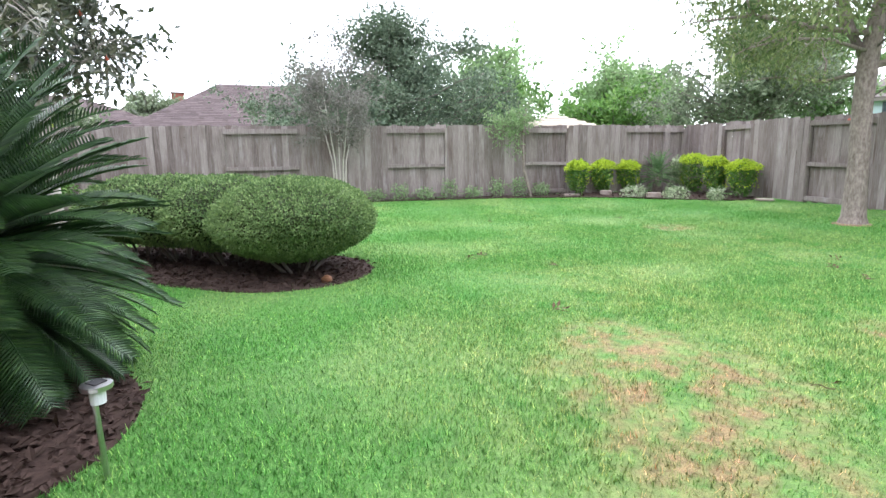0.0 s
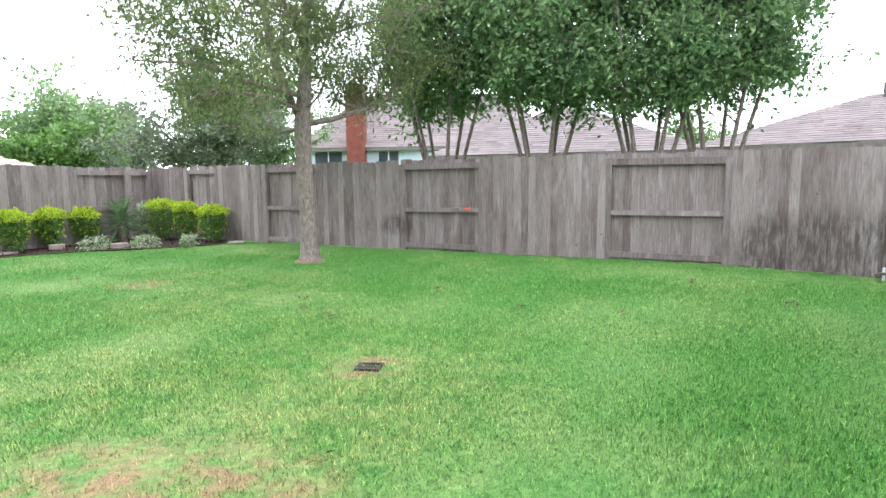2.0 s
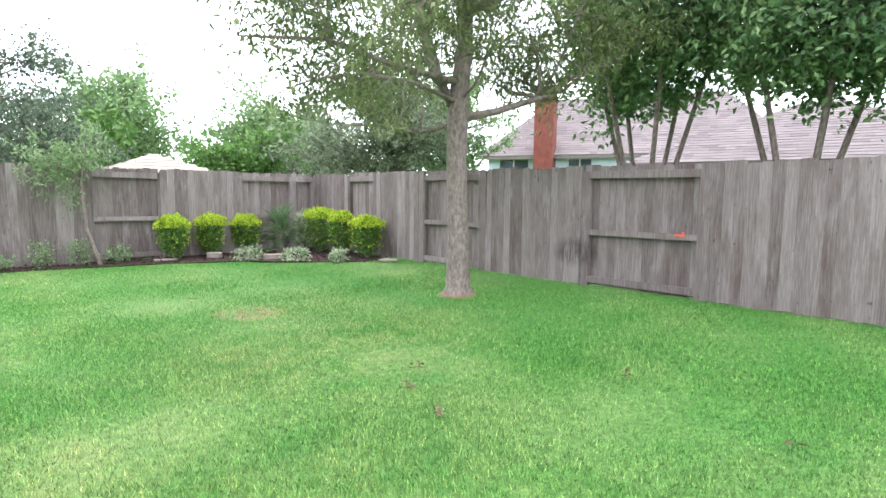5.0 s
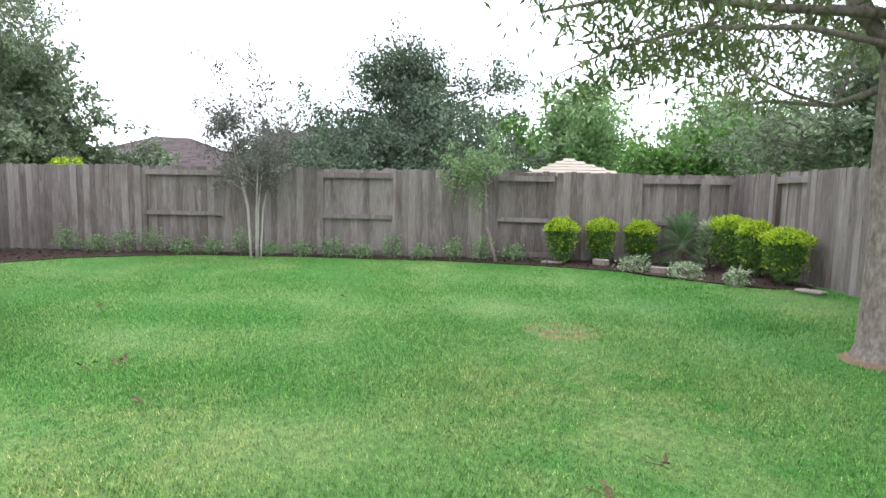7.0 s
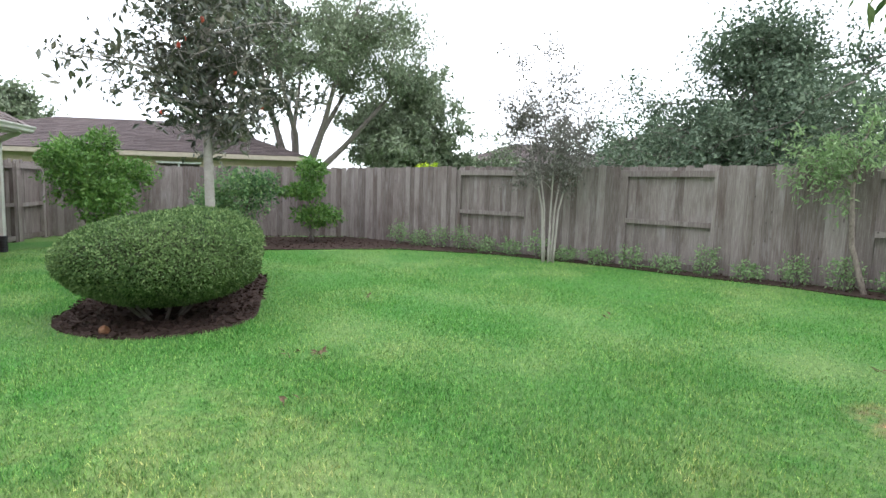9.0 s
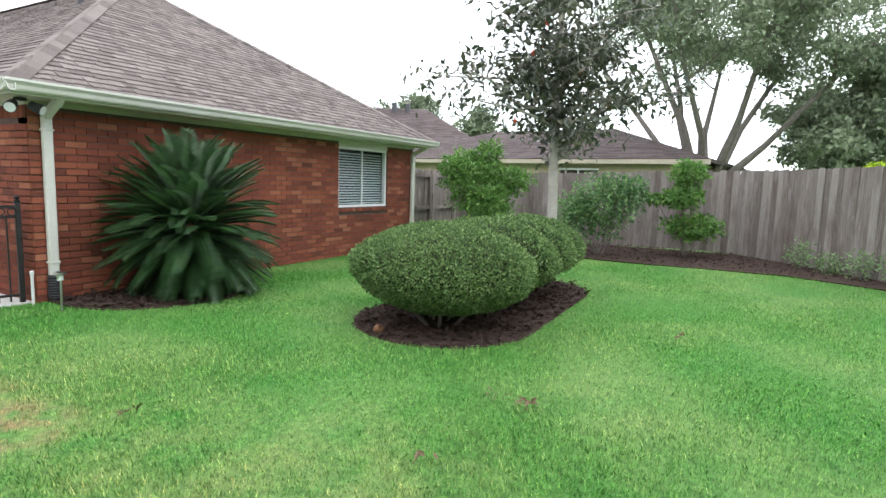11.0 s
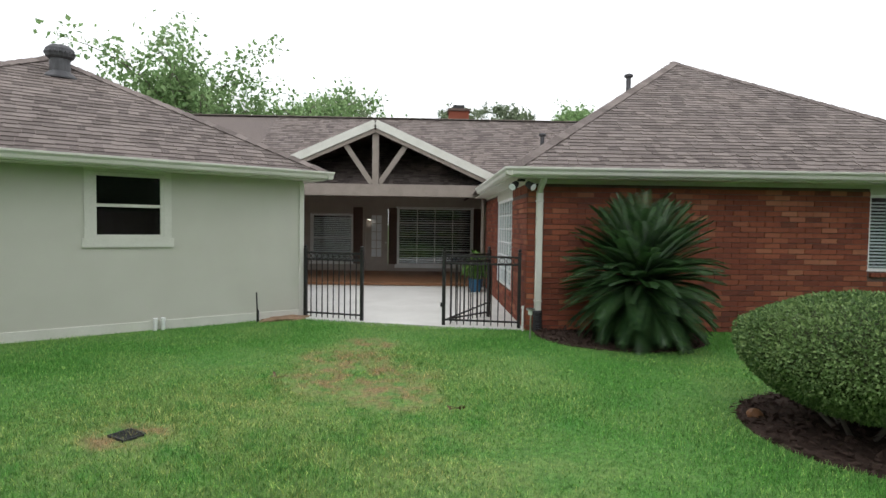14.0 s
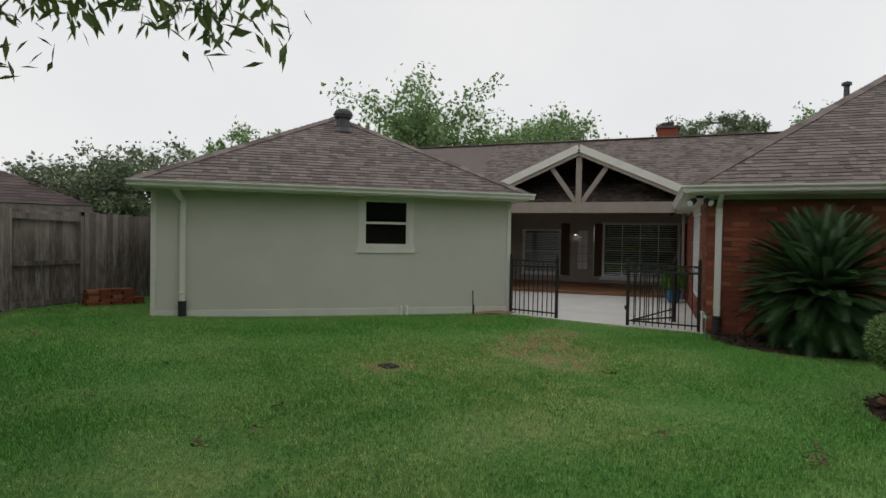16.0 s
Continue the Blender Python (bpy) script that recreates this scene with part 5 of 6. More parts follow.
tagged(new("soil_ring", done("soil_ring", bm, SOILP)), "ring of bare soil round the tree trunk", "soil").matrix_basis = pose(0.02, -4.93, gz(0.02, -4.93) - 0.01)

# magnolia by the side fence
build_tree("magnolia_tree", 10.45, 1.33, "magnolia tree with glossy dark leaves and pale bark",
           [([(0, 0, -0.05), (0.02, 0, 0.9), (0.0, 0.02, 1.9), (0.03, 0.05, 3.0), (0.0, 0, 4.2), (0.0, 0, 5.4)], [0.10, 0.082, 0.076, 0.06, 0.045, 0.02])],
           [(-1.2, 1.2, 2.9, 0.7, 0.7, 0.35), (0, 0, 2.9, 1.4, 1.5, 0.65), (0.0, 0, 4.1, 1.5, 1.6, 0.9), (0, 0, 5.4, 1.3, 1.3, 1.0), (0.1, 1.9, 3.5, 0.7, 0.9, 0.3), (0.2, -1.4, 3.1, 0.9, 0.8, 0.5)],
           62, 9, 8800, 0.15, L_MAG, PALEBARK, 33, 0.20, 0.15, 0.40, limb_r=0.03)
r0 = random.Random(5)
for k in range(6):
    c = thing("magnolia_seed_cone", pose(10.45 + r0.uniform(-0.9, 0.4), 1.33 + r0.uniform(-0.9, 0.9), r0.uniform(2.4, 4.0)), "small red magnolia seed cone on the branch", "seed cone", "magnolia seed cones")
    part("cone", turned([(0.01, -0.05), (0.03, -0.03), (0.034, 0.0), (0.022, 0.035), (0.005, 0.05)], 8), PINKTAPE, c)

# bushes along the side fence
bushy("privet_bush", 13.6, 4.31, "bushy bright green shrub beside the brick house", [(0, 0, 1.5, 0.85, 0.85, 0.65), (-0.4, -0.5, 1.0, 0.65, 0.65, 0.5), (0.35, 0.35, 2.0, 0.45, 0.45, 0.4), (0.25, -0.85, 1.6, 0.45, 0.5, 0.35), (-0.4, 0.4, 1.85, 0.4, 0.4, 0.35), (0.1, -0.3, 2.25, 0.35, 0.35, 0.3)], 9000, 0.10, L_GREEN, 2, 8, fill=0.15)
bushy("camellia_bush", 13.68, 1.3, "dark green open shrub before the wooden fence", [(0, 0, 1.1, 0.65, 0.75, 0.7), (-0.2, 0.5, 0.9, 0.5, 0.5, 0.5), (0.1, -0.5, 1.4, 0.45, 0.5, 0.4)], 4200, 0.10, L_CRAPE, 3, 6, fill=0.1)
bushy("young_shrub", 14.05, -0.37, "young light green shrub with tiered branches by the fence", [(0, 0, 1.75, 0.35, 0.38, 0.28), (0.0, 0.1, 1.25, 0.5, 0.45, 0.22), (0, -0.15, 0.65, 0.5, 0.62, 0.27), (0.1, 0.6, 1.2, 0.25, 0.3, 0.12)], 3600, 0.10, L_GREEN, 4, 5, fill=0.2)

# crape myrtle and leaning sapling along the back fence
build_tree("crape_myrtle", 9.94, -4.73, "thin crape myrtle with sparse purplish leaves", [([(0.1 * math.cos(a), 0.1 * math.sin(a), -0.05), (0.16 * math.cos(a), 0.16 * math.sin(a), 1.0), (0.5 * math.cos(a), 0.5 * math.sin(a), 2.4)], [0.022, 0.017, 0.008]) for a in (0.3, 1.6, 2.8, 4.0, 5.3)],
           [(0, 0, 2.75, 1.15, 1.15, 1.1), (0, 0, 1.8, 0.8, 0.8, 0.6)], 48, 7, 8000, 0.075, L_THIN, PALEBARK, 8, 0.13, 0.1, limb_r=0.008)
build_tree("peach_sapling", 6.26, -7.87, "leaning peach sapling with sparse light leaves", [([(0, 0, -0.05), (0.18, 0.12, 0.7), (0.22, 0.16, 1.5), (0.15, 0.1, 2.2)], [0.04, 0.034, 0.028, 0.014])],
           [(0.55, 0.4, 1.95, 0.6, 0.5, 0.35), (0.0, 0.0, 2.3, 0.35, 0.35, 0.4), (0.2, 0.1, 1.3, 0.25, 0.25, 0.3)], 26, 7, 1700, 0.10, L_MID, BARK, 12, 0.12, 0.5, 0.3, limb_r=0.012)
bushy("leafy_shoot", 6.84, -9.08, "drooping broad-leaved green shoot above the fence", [(-0.25, 0.0, 2.75, 0.10, 0.12, 0.25), (-0.55, -0.1, 2.55, 0.12, 0.12, 0.3), (0.0, 0.1, 2.9, 0.1, 0.1, 0.2)], 190, 0.16, L_GREEN, 6, 3, droop=0.8)
for k in range(16):
    s = 4.6 + k * 0.62
    x, y = AB.x + W.x * s - W.y * 0.32, AB.y + W.y * s + W.x * 0.32
    hh = r0.uniform(0.2, 0.38)
    bushy("weed_clump", x, y, "small wispy weed in the mulch by the fence", [(0, 0, hh * 0.75, 0.26, 0.26, hh * 0.7)], 300, 0.06, L_MID, 40 + k, 4, group="weeds along the fence", fill=0.1)

# corner bed: golden shrubs, small cycad, low white-edged plants, stones
for i, (x, y, top, w) in enumerate(((5.27, -8.68, 0.92, 0.29), (4.74, -9.34, 0.92, 0.27), (4.17, -9.94, 0.89, 0.29), (2.54, -10.07, 1.05, 0.33), (2.01, -9.57, 0.99, 0.27), (1.45, -8.94, 0.92, 0.32))):
    ob = bushy("golden_shrub", x, y, "small golden-topped green shrub in the corner bed", [(0, 0, top - 0.34, w * 1.0, w * 1.0, 0.25), (0.03, 0.02, 0.44, w * 0.82, w * 0.82, 0.30), (-0.05, 0.04, 0.24, w * 0.55, w * 0.55, 0.16)], 2100, 0.06, L_GREEN, 60 + i, 5, group="golden shrubs", fill=0.5)
    q = unit(rng.normal(size=(1500, 3)))
    q[:, 2] = np.abs(q[:, 2])
    bumps = 1 + 0.16 * np.sin(q[:, 0] * 7 + i) * np.sin(q[:, 1] * 6 + 2 * i)
    pt = q * np.array([w * 1.03, w * 1.03, 0.22]) * (bumps * rng.uniform(0.8, 1.1, 1500))[:, None] + np.array([0, 0, top - 0.26])
    side = unit(rng.normal(size=(160, 3)) * np.array([1, 1, 0.1]))
    pt = np.concatenate([pt, side * np.array([w, w, 0]) * rng.uniform(0.85, 1.05, (160, 1)) + np.stack([0 * side[:, 0], 0 * side[:, 0], rng.uniform(0.25, top - 0.25, 160)], 1)])
    q = np.concatenate([q, side])
    part("golden_growth", leaves_mesh("golden_growth", pt, 0.055, L_LIME, -0.5, q * 0.5, 0.5), None, ob, "bright yellow-green new leaves")
build_sago(3.42, -10.09, 0.62, 46, "small green cycad palm in the corner bed", 9, 0.55, YOUNG_FRONDS, 100)
bushy("variegated_ginger", 2.92, -10.12, "upright pale striped leafy plant behind the golden shrubs", [(0, 0, 0.62, 0.17, 0.17, 0.32), (0.02, 0, 0.3, 0.13, 0.13, 0.25)], 520, 0.15, L_PALE, 91, 6, aspect=0.25, droop=-0.5, fill=0.2)
for i, (x, y) in enumerate(((3.88, -8.93), (2.88, -8.67), (1.99, -8.4))):
    w = (0.30, 0.30, 0.16)[i]
    bushy("variegated_plant", x, y, "low white-edged leafy plant in the corner bed", [(0, 0, 0.12, w, w, 0.17)], 420, 0.07, L_PALE, 70 + i, 3, group="white-edged plants", fill=0.4)
for i, (x, y, a, w, d) in enumerate(((5.39, -8.55, 35, 0.42, 0.16), (1.0, -8.34, -20, 0.36, 0.2), (3.42, -9.01, 20, 0.35, 0.15), (4.6, -9.06, 5, 0.3, 0.16))):
    bm = boxm(-w / 2, -d / 2, 0, w / 2, d / 2, 0.05 if i < 2 else 0.12, 0.015)
    for v in bm.verts:
        v.co += Vector((noise.noise(v.co * 9), noise.noise(v.co * 11 + Vector((3, 0, 0))), 0)) * 0.03
    tagged(new("garden_stone", done("garden_stone", bm, STONE)), "flat pale garden stone at the edge of the bed" if i < 2 else "rough brown garden stone in the mulch", "stone", "garden stones").matrix_basis = pose(x, y, gz(x, y) + 0.01, 0, 0, a)
bm = bmesh.new()
bmesh.ops.create_icosphere(bm, subdivisions=2, radius=0.07)
for v in bm.verts:
    v.co = Vector((v.co.x, v.co.y * 0.7, v.co.z * 0.8)) * (1 + 0.3 * noise.noise(v.co * 12))
tagged(new("rock", done("rock", bm, DECK)), "small brown rock at the edge of the mulch", "rock").matrix_basis = pose(5.78, 1.5, 0.04)


# ---- things at the house and garage ----
def floodlight():
    f = thing("floodlight", pose(4.42, 5.22, 2.27), "black twin-head floodlight under the eave corner", "lamp")
    part("canopy", turned([(0.06, -0.03), (0.06, 0.0)], 14), BLACKP, f)
    for s in (-1, 1):
        hd = part("lamp_head", turned([(0.02, 0.0), (0.045, 0.02), (0.055, 0.10), (0.06, 0.15)], 14), BLACKP, f, m=pose(s * 0.07, -0.02, -0.06, 115, 0, s * 38))
        part("lens", turned([(0.052, 0.150), (0.052, 0.155)], 14), BLIND, hd, "pale glass lamp lens")
    return f


floodlight()
fl = floodlight()
fl.matrix_basis = garage.matrix_basis @ pose(-6.82, 0.25, 2.26, 0, 0, 90)
fl["label"] = "black floodlight under the eave of the garage"
sl = thing("solar_path_light", pose(4.51, 4.79, 0), "stainless solar path light at the edge of the mulch", "garden light")
part("stake", tubem([(0, 0, -0.05), (0.01, 0.01, 0.36)], 0.012, 10), STEEL, sl)
part("lens", turned([(0.03, 0.34), (0.032, 0.40)], 12), BLIND, sl)
part("cap", turned([(0.035, 0.40), (0.062, 0.405), (0.062, 0.425), (0.03, 0.43)], 12), STEEL, sl)
part("solar_panel", boxm(-0.03, -0.03, 0.43, 0.03, 0.03, 0.436, 0.002), BLACKP, sl)
GM = garage.matrix_basis
for dx in (-0.05, 0.05):
    p = thing("pipe_stub", GM @ pose(-2.2 + dx, -0.07, 0), "white plastic drain pipe stub by the garage wall", "pipe", "garage pipe stubs")
    part("pipe", tubem([(0, 0, -0.03), (0, 0, 0.14)], 0.028, 12), WHITE, p)
    part("cap", turned([(0.034, 0.13), (0.034, 0.18), (0.02, 0.185)], 12), WHITE, p)
st = thing("metal_stake", GM @ pose(-0.8, -0.14, 0), "dark metal stake standing in the lawn by the garage", "stake")
part("rod", tubem([(0, 0, -0.05), (-0.02, 0, 0.48)], 0.012, 8), IRON, st)
part("plate", boxm(-0.02, -0.006, 0.0, 0.02, 0.006, 0.20), IRON, st)
hb = thing("pipe_stub", pose(4.5, 5.36, 0), "white plastic pipe stub at the brick corner", "pipe")
part("pipe", tubem([(0, 0, -0.03), (0, 0, 0.36)], 0.016, 10), WHITE, hb)
part("cap", turned([(0.022, 0.34), (0.022, 0.38), (0.01, 0.385)], 10), WHITE, hb)
bm = bmesh.new()
bmesh.ops.create_icosphere(bm, subdivisions=3, radius=1)
for v in bm.verts:
    v.co = Vector((v.co.x * 0.42, v.co.y * 0.16, max(v.co.z, -0.2) * 0.07)) * (1 + 0.35 * noise.noise(v.co * 6))
tagged(new("soil_mound", done("soil_mound", bm, SOILP)), "low mound of bare brown soil at the garage corner", "soil").matrix_basis = GM @ pose(-0.35, -0.14, 0.0)
pot = thing("plant_pot", pose(4.22, 10.3, 0.015), "blue glazed pot with a leafy green plant on the patio", "plant pot")
part("pot", turned([(0.11, 0.0), (0.16, 0.12), (0.17, 0.26), (0.185, 0.28), (0.185, 0.31), (0.15, 0.31), (0.15, 0.27)], 18), BLUEPOT, pot)
q = unit(rng.normal(size=(420, 3)))
part("foliage", leaves_mesh("foliage", q * rng.uniform(0.1, 0.28, (420, 1)) + np.array([0, 0, 0.62]), 0.14, L_GREEN, 0.4, q), None, pot)
part("stem", tubem([(0, 0, 0.26), (0.02, 0, 0.6)], 0.012, 6), DARKBARK, pot)

# stack of bricks and lumber in the passage
BM = done("stack_brick", boxm(-0.10, -0.047, 0, 0.10, 0.047, 0.057, 0.003), BRICK)
stack = thing("brick_stack", pose(-6.35, 3.35, 0.04, 0, 0, 70), "heap of red bricks stacked in the passage by the fence", "bricks")
for k in range(6):
    for i in range(5 - k // 3):
        for j in range(3):
            part("brick", BM, None, stack, m=pose(-0.4 + i * 0.21 + r0.uniform(-0.02, 0.02), -0.12 + j * 0.10, k * 0.06, 0, 0, r0.uniform(-7, 7)))
for i, (x, y, a, L) in enumerate(((-6.35, 2.1, 75, 0.7), (-6.3, 2.3, 85, 0.6))):
    tagged(new("wood_plank", done("wood_plank", boxm(-L / 2, -0.05, 0, L / 2, 0.05, 0.04), CEDAR)), "short weathered plank lying by the fence", "plank", "loose planks").matrix_basis = pose(x, y, 0.005 + 0.042 * i, 0, 0, a)
wp = thing("pipe_stub", pose(-6.4, 1.2, 0.03), "white plastic standpipe by the wooden fence", "pipe")
part("pipe", tubem([(0, 0, -0.03), (0, 0, 0.26)], 0.018, 10), WHITE, wp)
part("arm", boxm(-0.10, -0.02, 0.16, 0.26, 0.02, 0.20), CEDAR, wp)

# drain grate in the lawn
dg = thing("drain_grate", pose(0.84, 1.13, gz(0.84, 1.13) - 0.008, 0, 0, -32) @ Matrix.Diagonal((0.68, 0.72, 1, 1)), "square black plastic drain grate in the lawn", "drain")
part("frame", add_box(add_box(add_box(add_box(bmesh.new(), -0.15, -0.12, 0, -0.13, 0.12, 0.03), 0.13, -0.12, 0, 0.15, 0.12, 0.03), -0.13, -0.12, 0, 0.13, -0.10, 0.03), -0.13, 0.10, 0, 0.13, 0.12, 0.03), BLACKP, dg)
# Near-black plate: the hole's shade under the bars is given by colour.
part("pit", boxm(-0.13, -0.10, 0.0, 0.13, 0.10, 0.008, 0), UNLIT_BLACK, dg)
for k in range(9):
    part("bar", boxm(-0.122 + k * 0.03, -0.10, 0.008, -0.112 + k * 0.03, 0.10, 0.027, 0), BLACKP, dg)


def litter(x, y, n, label, seed, size=0.07):
    """A few dead leaves on a twig in the grass."""
    r = random.Random(seed)
    ob = thing("fallen_twig", pose(x, y, gz(x, y) + 0.035), label, "twig", "fallen leaves")
    part("twig", tubem(bend((-0.06, 0, 0), (0.06, 0.02, 0.01), 0.05, r), 0.003, 4), DEADLEAF, ob)
    for k in range(n):
        v, f = leaf_arrays(np.array([[r.uniform(-0.07, 0.07), r.uniform(-0.05, 0.05), r.uniform(0, 0.03)]]), np.array([[r.gauss(0, 1), r.gauss(0, 1), r.gauss(0.2, 0.3)]]), np.array([[r.gauss(0, 0.4), r.gauss(0, 0.4), 1.0]]), np.array([size * r.uniform(0.7, 1.3)]), np.array([size * 0.45]))
        part("leaf", mesh_np("leaf", v, f, DEADLEAF), None, ob)


for i, (x, y, n) in enumerate(((4.8, -0.45, 8), (3.3, 1.64, 5), (0.68, -0.76, 4), (-1.4, 0.0, 2), (0.9, -1.28, 4), (-0.9, -1.3, 2), (-4.0, 1.5, 5), (3.7, -5.0, 2), (5.9, -3.7, 2), (0.8, -1.77, 4), (4.82, -0.2, 3), (-2.1, 0.9, 2), (7.4, -1.1, 2), (-3.9, 0.2, 3), (1.6, 2.6, 1), (3.8, -0.2, 2))):
    litter(x, y, n + 1, "brown dead leaves and a twig on the lawn", i)

# orange marking tape on the fence
for s, z in ((9.15, 0.98), (4.98, 1.84)):
    p = AB + U * s
    t = thing("marking_tape", pose(p.x + 0.07, p.y + 0.055, z, 0, 0, 128), "scrap of orange marking tape on the fence rail", "tape", "marking tapes")
    part("strip", boxm(-0.07, -0.004, 0, 0.07, 0.004, 0.03, 0.001), PINKTAPE, t)
    part("tail", boxm(0.03, -0.006, 0.02, 0.06, 0.002, 0.06, 0.001), PINKTAPE, t)


# ---- beyond the fences ----
def far_house(name, x, y, turn, w, d, eave, ridge, roof_mat, wall_mat, label, hip=0.5, windows=(), chimney=None, vents=0, trim=None):
    """A neighbour's house: walls, hip or gable roof in courses, windows and chimney; the front looks along -y."""
    ob = thing(name, pose(x, y, 0, 0, 0, turn), label, "house")
    part("wall", boxm(-w / 2, -d / 2, 0, w / 2, d / 2, eave - 0.15, 0), wall_mat, ob)
    o = 0.45
    a, b = w / 2 + o, d / 2 + o
    rx = max(a - hip * 2 * b, 0.02)
    c = [(-a, -b, eave), (a, -b, eave), (a, b, eave), (-a, b, eave), (-rx, 0, ridge), (rx, 0, ridge)]
    for f in ((0, 1, 5, 4), (2, 3, 4, 5), (1, 2, 5), (3, 0, 4)):
        roof_deck(ob, [c[i] for i in f], roof_mat, 0.12)
    k = (ridge - eave) / b
    sl = math.hypot(b, ridge - eave)
    shingles(ob, (0, -b - 0.03, eave), (1, 0, 0), (0, 1, k), lambda q: (-a + (a - rx) * q / sl, a - (a - rx) * q / sl), int(sl / 0.22), roof_mat, 0, 0.6, 0.22)
    part("fascia", boxm(-a, -b - 0.02, eave - 0.18, a, -b + 0.02, eave - 0.02), trim or DARKBARK, ob)
    for wx, wz, ww, wh in windows:
        q = part("window", boxm(wx - ww / 2, -d / 2 - 0.03, wz, wx + ww / 2, -d / 2 + 0.02, wz + wh, 0), DARKGLASS, ob)
        part("frame", add_box(add_box(add_box(bmesh.new(), wx - ww / 2 - 0.07, -d / 2 - 0.06, wz - 0.07, wx + ww / 2 + 0.07, -d / 2 - 0.032, wz), wx - ww / 2 - 0.07, -d / 2 - 0.06, wz + wh, wx + ww / 2 + 0.07, -d / 2 - 0.032, wz + wh + 0.07), wx - 0.03, -d / 2 - 0.06, wz, wx + 0.03, -d / 2 - 0.032, wz + wh), WHITE, q)
        # Near-black sheet in place of an unlit room behind the glass.
        part("backing", boxm(wx - ww / 2, -d / 2 + 0.001, wz, wx + ww / 2, -d / 2 + 0.012, wz + wh, 0), UNLIT_BLACK, q)
    if chimney:
        cx, cy, cw, top = chimney
        ch = part("chimney", boxm(cx - cw / 2, cy - cw / 2, 0.5, cx + cw / 2, cy + cw / 2, top, 0.02), FARBRICK, ob, "red brick chimney")
        part("chimney_crown", boxm(cx - cw / 2 - 0.08, cy - cw / 2 - 0.08, top, cx + cw / 2 + 0.08, cy + cw / 2 + 0.08, top + 0.12), MORTAR, ch)
    for i in range(vents):
        part("roof_vent", tubem([(rx * (0.3 + 0.3 * i), -0.5, ridge - 0.5), (rx * (0.3 + 0.3 * i), -0.5, ridge + 0.25)], 0.16, 10), METAL, ob)
    return ob


def polar(cx, cy, az, d):
    return cx + d * math.sin(radians(az)), cy + d * math.cos(radians(az))


V7, V11, V3, V5, V16 = (-0.24, 1.28), (1.32, -1.70), (1.91, 4.71), (0.75, 2.68), (3.73, -4.83)
far_house("neighbour_house", *polar(*V7, 113.6, 40), 180 - 119 + 180, 11, 9, 2.6, 4.7, ROOF_FAR, TANWALL, "neighbouring house with a dark brown hip roof", 0.5)
far_house("neighbour_house", *polar(*V7, 132.3, 36), 180 - 138 + 180 + 8, 17, 10, 2.6, 5.4, ROOF_FAR, TANWALL, "neighbouring house with a broad brown shingled roof", 0.45, vents=1)
far_house("neighbour_house", *polar(2.28, 6.18, 130.3, 64), 180 - 136 + 180, 16, 10, 2.8, 6.0, ROOF_FAR, TANWALL, "distant house with a brown roof and brick chimney", 0.4, chimney=(0.5, 0, 1.1, 7.2))
far_house("garden_shed", 6.62, -11.3, 217, 1.6, 1.6, 1.92, 2.40, BEIGEROOF, TANWALL, "small outbuilding with a pale beige hip roof", 0.5, trim=WHITE)
far_house("neighbour_house", *polar(*V5, -155.9, 33), 151.5, 14, 9, 3.5, 7.0, ROOF_PINK, PALEBLUE, "pale two-storey house with a pinkish grey roof and brick chimney", 0.30, windows=((-5.6, 2.2, 1.5, 1.1), (-2.2, 2.2, 1.1, 1.1)), chimney=(-3.9, -4.9, 0.95, 6.7))
far_house("neighbour_house", *polar(*V3, -141.8, 24), 138, 9, 8, 2.5, 4.6, ROOF_PINK, PALEBLUE, "neighbouring house with a pinkish grey hip roof", 0.5)
far_house("neighbour_house", *polar(*V3, -115.8, 23), 118, 9, 8.4, 2.5, 4.25, ROOF_PINK, TANWALL, "neighbouring house with a pinkish brown hip roof", 0.5, vents=1)
far_house("neighbour_house", *polar(*V16, -64.8, 25), 57 - 0, 9, 9, 2.3, 4.7, ROOF_FAR, TANWALL, "neighbouring house behind the wooden fence", 0.5)
far_house("neighbour_house", 26.6, 6.9, -95, 14.2, 8.4, 2.5, 4.0, ROOF_FAR, TANWALL, "neighbouring tan brick house with a brown hip roof", 0.5, windows=((3.0, 1.0, 1.4, 1.1),), trim=BEIGEROOF)
far_house("neighbour_house", 29.5, 18.5, -62, 13, 10, 2.8, 5.8, ROOF_FAR, TANWALL, "neighbouring house with a dark roof and metal vents", 0.4, vents=2)

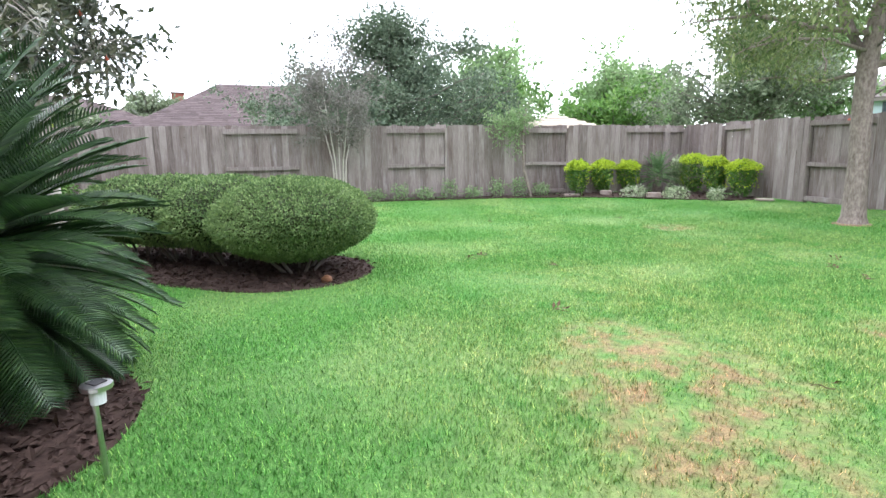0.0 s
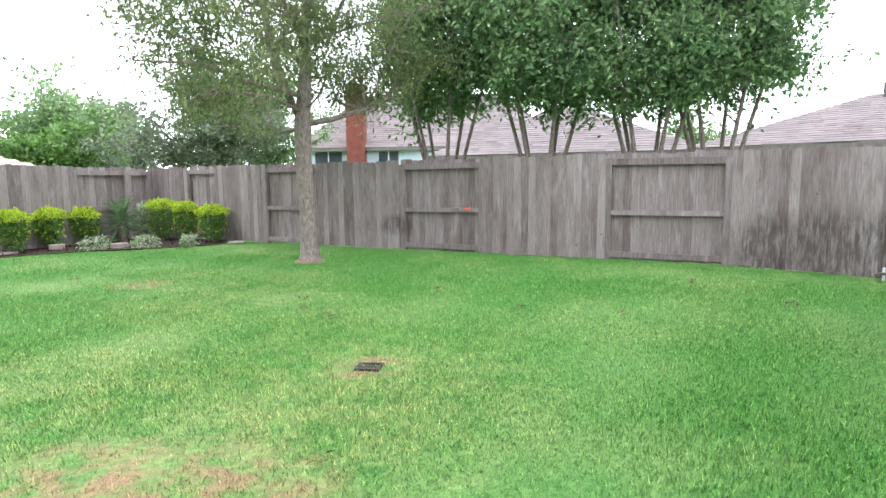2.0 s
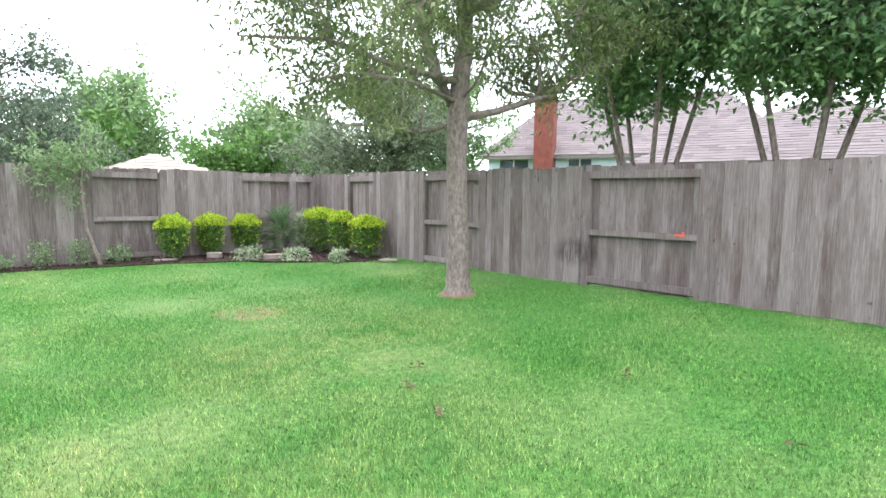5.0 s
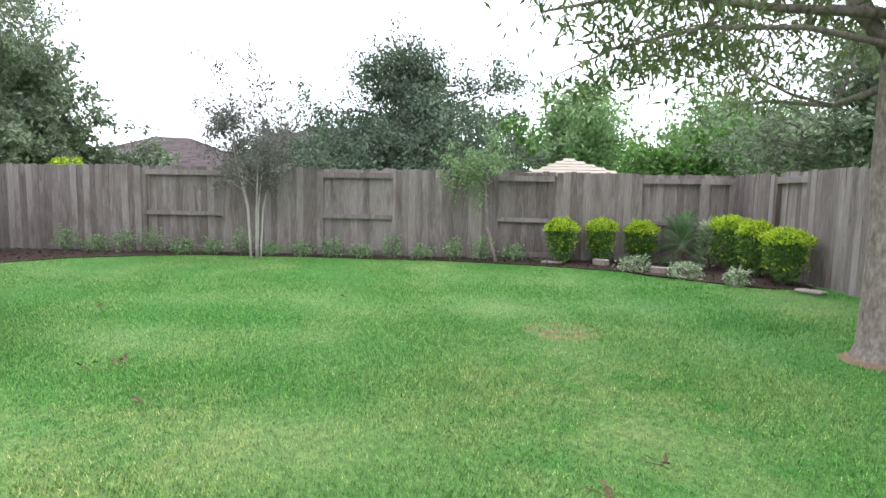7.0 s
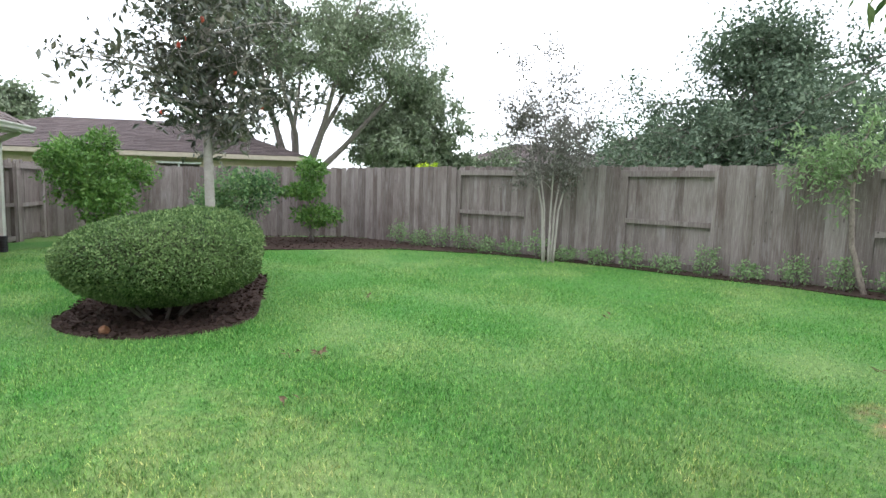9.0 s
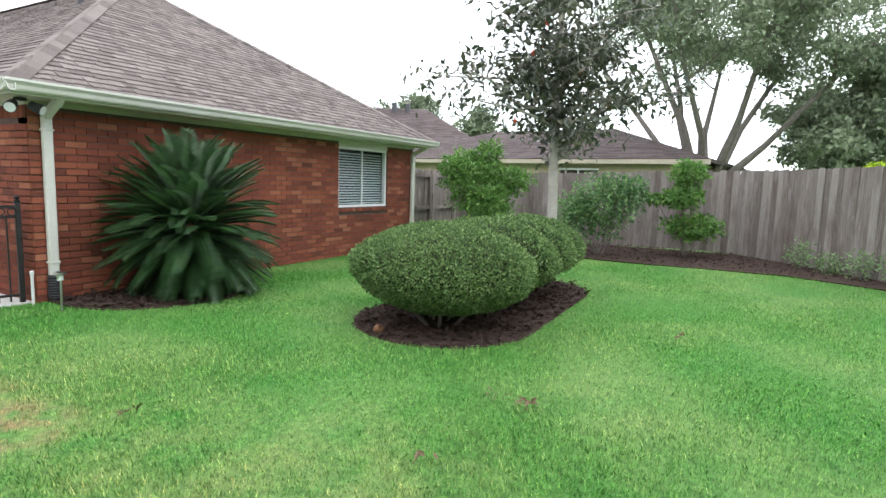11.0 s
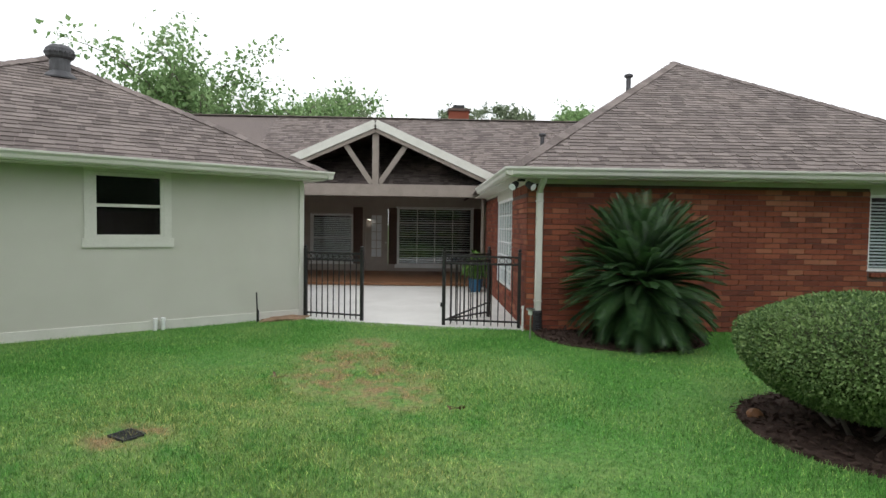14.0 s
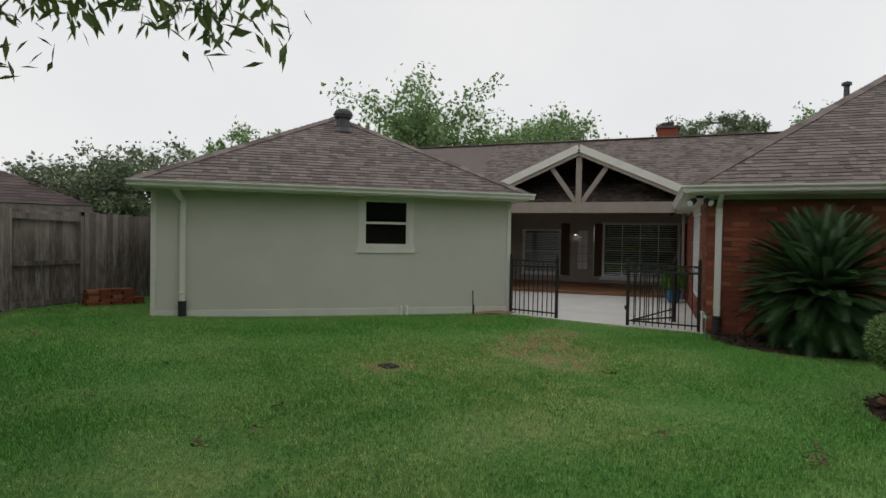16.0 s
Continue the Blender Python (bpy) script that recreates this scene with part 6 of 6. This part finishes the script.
TREES = [
    ("evergreen_tree", V7, 134.9, 17.5, 7.0, 3.7, 0.8, L_DARK, "dense dusty green evergreen tree behind the fence", 38000, 0.095, 0.15),
    ("shade_tree", V7, 151.8, 31, 7.0, 4.4, 1.6, L_MID, "broad green tree behind the back fence", 9000, 0.22, 0.18),
    ("shade_tree", V5, 167.6, 27, 6.0, 3.4, 1.5, L_MID, "light green tree beyond the back fence", 7000, 0.2, 0.16),
    ("shade_tree", V7, 162.3, 20, 3.9, 2.4, 0.8, L_GREEN, "bright green leafy tree behind the fence corner", 8000, 0.14, 0.12),
    ("shade_tree", V5, 179.1, 19, 5.6, 2.9, 1.6, L_OAK, "dark green oak behind the fence corner", 10000, 0.13, 0.16),
    ("shade_tree", V5, 186.1, 22, 6.4, 2.2, 1.8, L_MID, "leafy tree behind the side fence", 6000, 0.15, 0.14),
    ("live_oak_tree", V11, 98.5, 27, 7.0, 3.8, 1.3, L_OAK, "dense grey-green live oak beyond the fence", 22000, 0.19, 0.3),
    ("shade_tree", V11, 97.7, 20, 2.35, 0.9, 0.7, L_LIME, "bright yellow-green shrub top beyond the fence", 2600, 0.13, 0.07),
    ("shade_tree", V16, -21.8, 29, 8.4, 5.6, 2.2, L_MID, "tall green tree behind the garage roof", 17000, 0.2, 0.2),
    ("shade_tree", V16, -12.8, 33, 8.6, 4.8, 2.2, L_MID, "tall green tree behind the porch roof", 14000, 0.2, 0.2),
    ("shade_tree", V16, -7.8, 37, 9.4, 3.6, 2.8, L_OAK, "dark green tree behind the main roof", 8000, 0.22, 0.2),
    ("shade_tree", V16, -48.8, 22, 4.9, 2.3, 0.8, L_OAK, "grey-green tree behind the passage fence", 7000, 0.13, 0.12),
    ("shade_tree", V16, -55.3, 25, 4.3, 2.6, 0.8, L_OAK, "grey-green tree behind the passage fence", 6000, 0.15, 0.12),
    ("shade_tree", V16, -40.8, 27, 6.4, 1.9, 1.4, L_MID, "light green tree showing above the garage roof", 5000, 0.15, 0.12),
    ("shade_tree", V16, 3.2, 41, 10.4, 2.6, 3.0, L_OAK, "sparse tree behind the chimney", 4200, 0.22, 0.2),
    ("shade_tree", V16, 7.7, 43, 10.6, 2.8, 3.0, L_OAK, "green tree behind the main roof", 6000, 0.25, 0.2),
    ("shade_tree", V16, 12.2, 43, 11.0, 3.6, 3.0, L_MID, "green tree behind the hip roof", 7000, 0.25, 0.2),
    ("shade_tree", V7, 122.3, 52, 7.0, 2.4, 1.5, L_OAK, "distant grey-green tree beyond the roofs", 4000, 0.28, 0.2),
    ("pine_tree", V11, 57.5, 44, 8.6, 2.6, 4.0, L_OAK, "distant pine above the dark roof", 3200, 0.25, 0.2),
    ("pine_tree", V11, 64.5, 46, 7.6, 2.6, 3.4, L_OAK, "distant pine above the dark roof", 3600, 0.25, 0.2),
    ("shade_tree", V5, 172.1, 46, 8.0, 4.4, 2.0, L_OAK, "distant green tree beyond the fence corner", 6000, 0.3, 0.2),
    ("shade_tree", V3, -107.8, 34, 6.0, 3.0, 2.0, L_OAK, "distant thin tree beyond the pinkish roof", 4000, 0.22, 0.15),
    ("shade_tree", V3, -131.8, 28, 4.6, 2.6, 1.2, L_MID, "yellowing bush behind the side fence", 3000, 0.18, 0.12),
]
for i, (nm, v, az, d, h, rx, low, mat, lab, n, lf, tr) in enumerate(TREES):
    far_tree(nm, *polar(*v, az, d), lab, h, rx, low, mat, 100 + i, n, lf, tr, cone=nm == "evergreen_tree", twig=rx * 0.10)

# multi-stemmed crape myrtles behind the side fence
for i, (az, d, h, w) in enumerate(((205.7, 12.6, 6.2, 1.7), (216.2, 12.0, 6.6, 1.9), (226.7, 12.0, 6.8, 2.1), (232.7, 12.6, 6.4, 1.8))):
    x, y = polar(*V3, az, d)
    stems = [([(0.15 * math.cos(a), 0.15 * math.sin(a), 0), (0.35 * math.cos(a), 0.35 * math.sin(a), 1.6), (0.9 * math.cos(a), 0.9 * math.sin(a), 3.6), (1.2 * math.cos(a), 1.2 * math.sin(a), 5.0)], [0.06, 0.05, 0.035, 0.015]) for a in (0.2, 1.3, 2.5, 3.6, 4.8, 5.6)]
    build_tree("crape_myrtle", x, y, "multi-stemmed leafy crape myrtle behind the side fence", stems, [(0, 0, 4.6, w, w, 1.5), (0.3, 0.2, 3.75, w * 0.85, w * 0.85, 0.6), (0, 0, 5.7, w * 0.8, w * 0.8, 0.9)], 90, 9, 25000, 0.125, L_CRAPE, BARK, 200 + i, 0.27, 0.3, 0.5, z=0, limb_r=0.02)

# the big open oak beyond the corner
ox, oy = polar(*V11, 85.3, 23)
limbs = []
for az, reach, top in ((0, 4.6, 8.2), (40, 3.6, 8.8), (80, 4.8, 7.0), (125, 3.6, 9.0), (170, 5.0, 7.4), (215, 4.2, 8.6), (260, 5.2, 6.8), (310, 4.4, 8.4)):
    a = radians(az)
    limbs.append(([(0.2 * math.cos(a), 0.2 * math.sin(a), 0), (0.35 * math.cos(a), 0.35 * math.sin(a), 1.6), (reach * 0.35 * math.cos(a + 0.15), reach * 0.35 * math.sin(a + 0.15), top * 0.45), (reach * 0.7 * math.cos(a), reach * 0.7 * math.sin(a), top * 0.75), (reach * math.cos(a), reach * math.sin(a), top)], [0.20, 0.17, 0.11, 0.07, 0.025]))
build_tree("oak_tree", ox, oy, "large open-crowned oak with spreading grey limbs", limbs, [(0, 0, 8.0, 5.0, 5.0, 1.6), (2.5, 0, 6.6, 2.8, 3.4, 0.9), (-2.6, -1.5, 6.4, 2.8, 3.0, 0.9), (0, -3.6, 6.2, 2.8, 2.2, 0.9)], 110, 9, 42000, 0.165, L_OAK, DARKBARK, 77, 0.36, 0.2, z=0, limb_r=0.03)

build_grass()
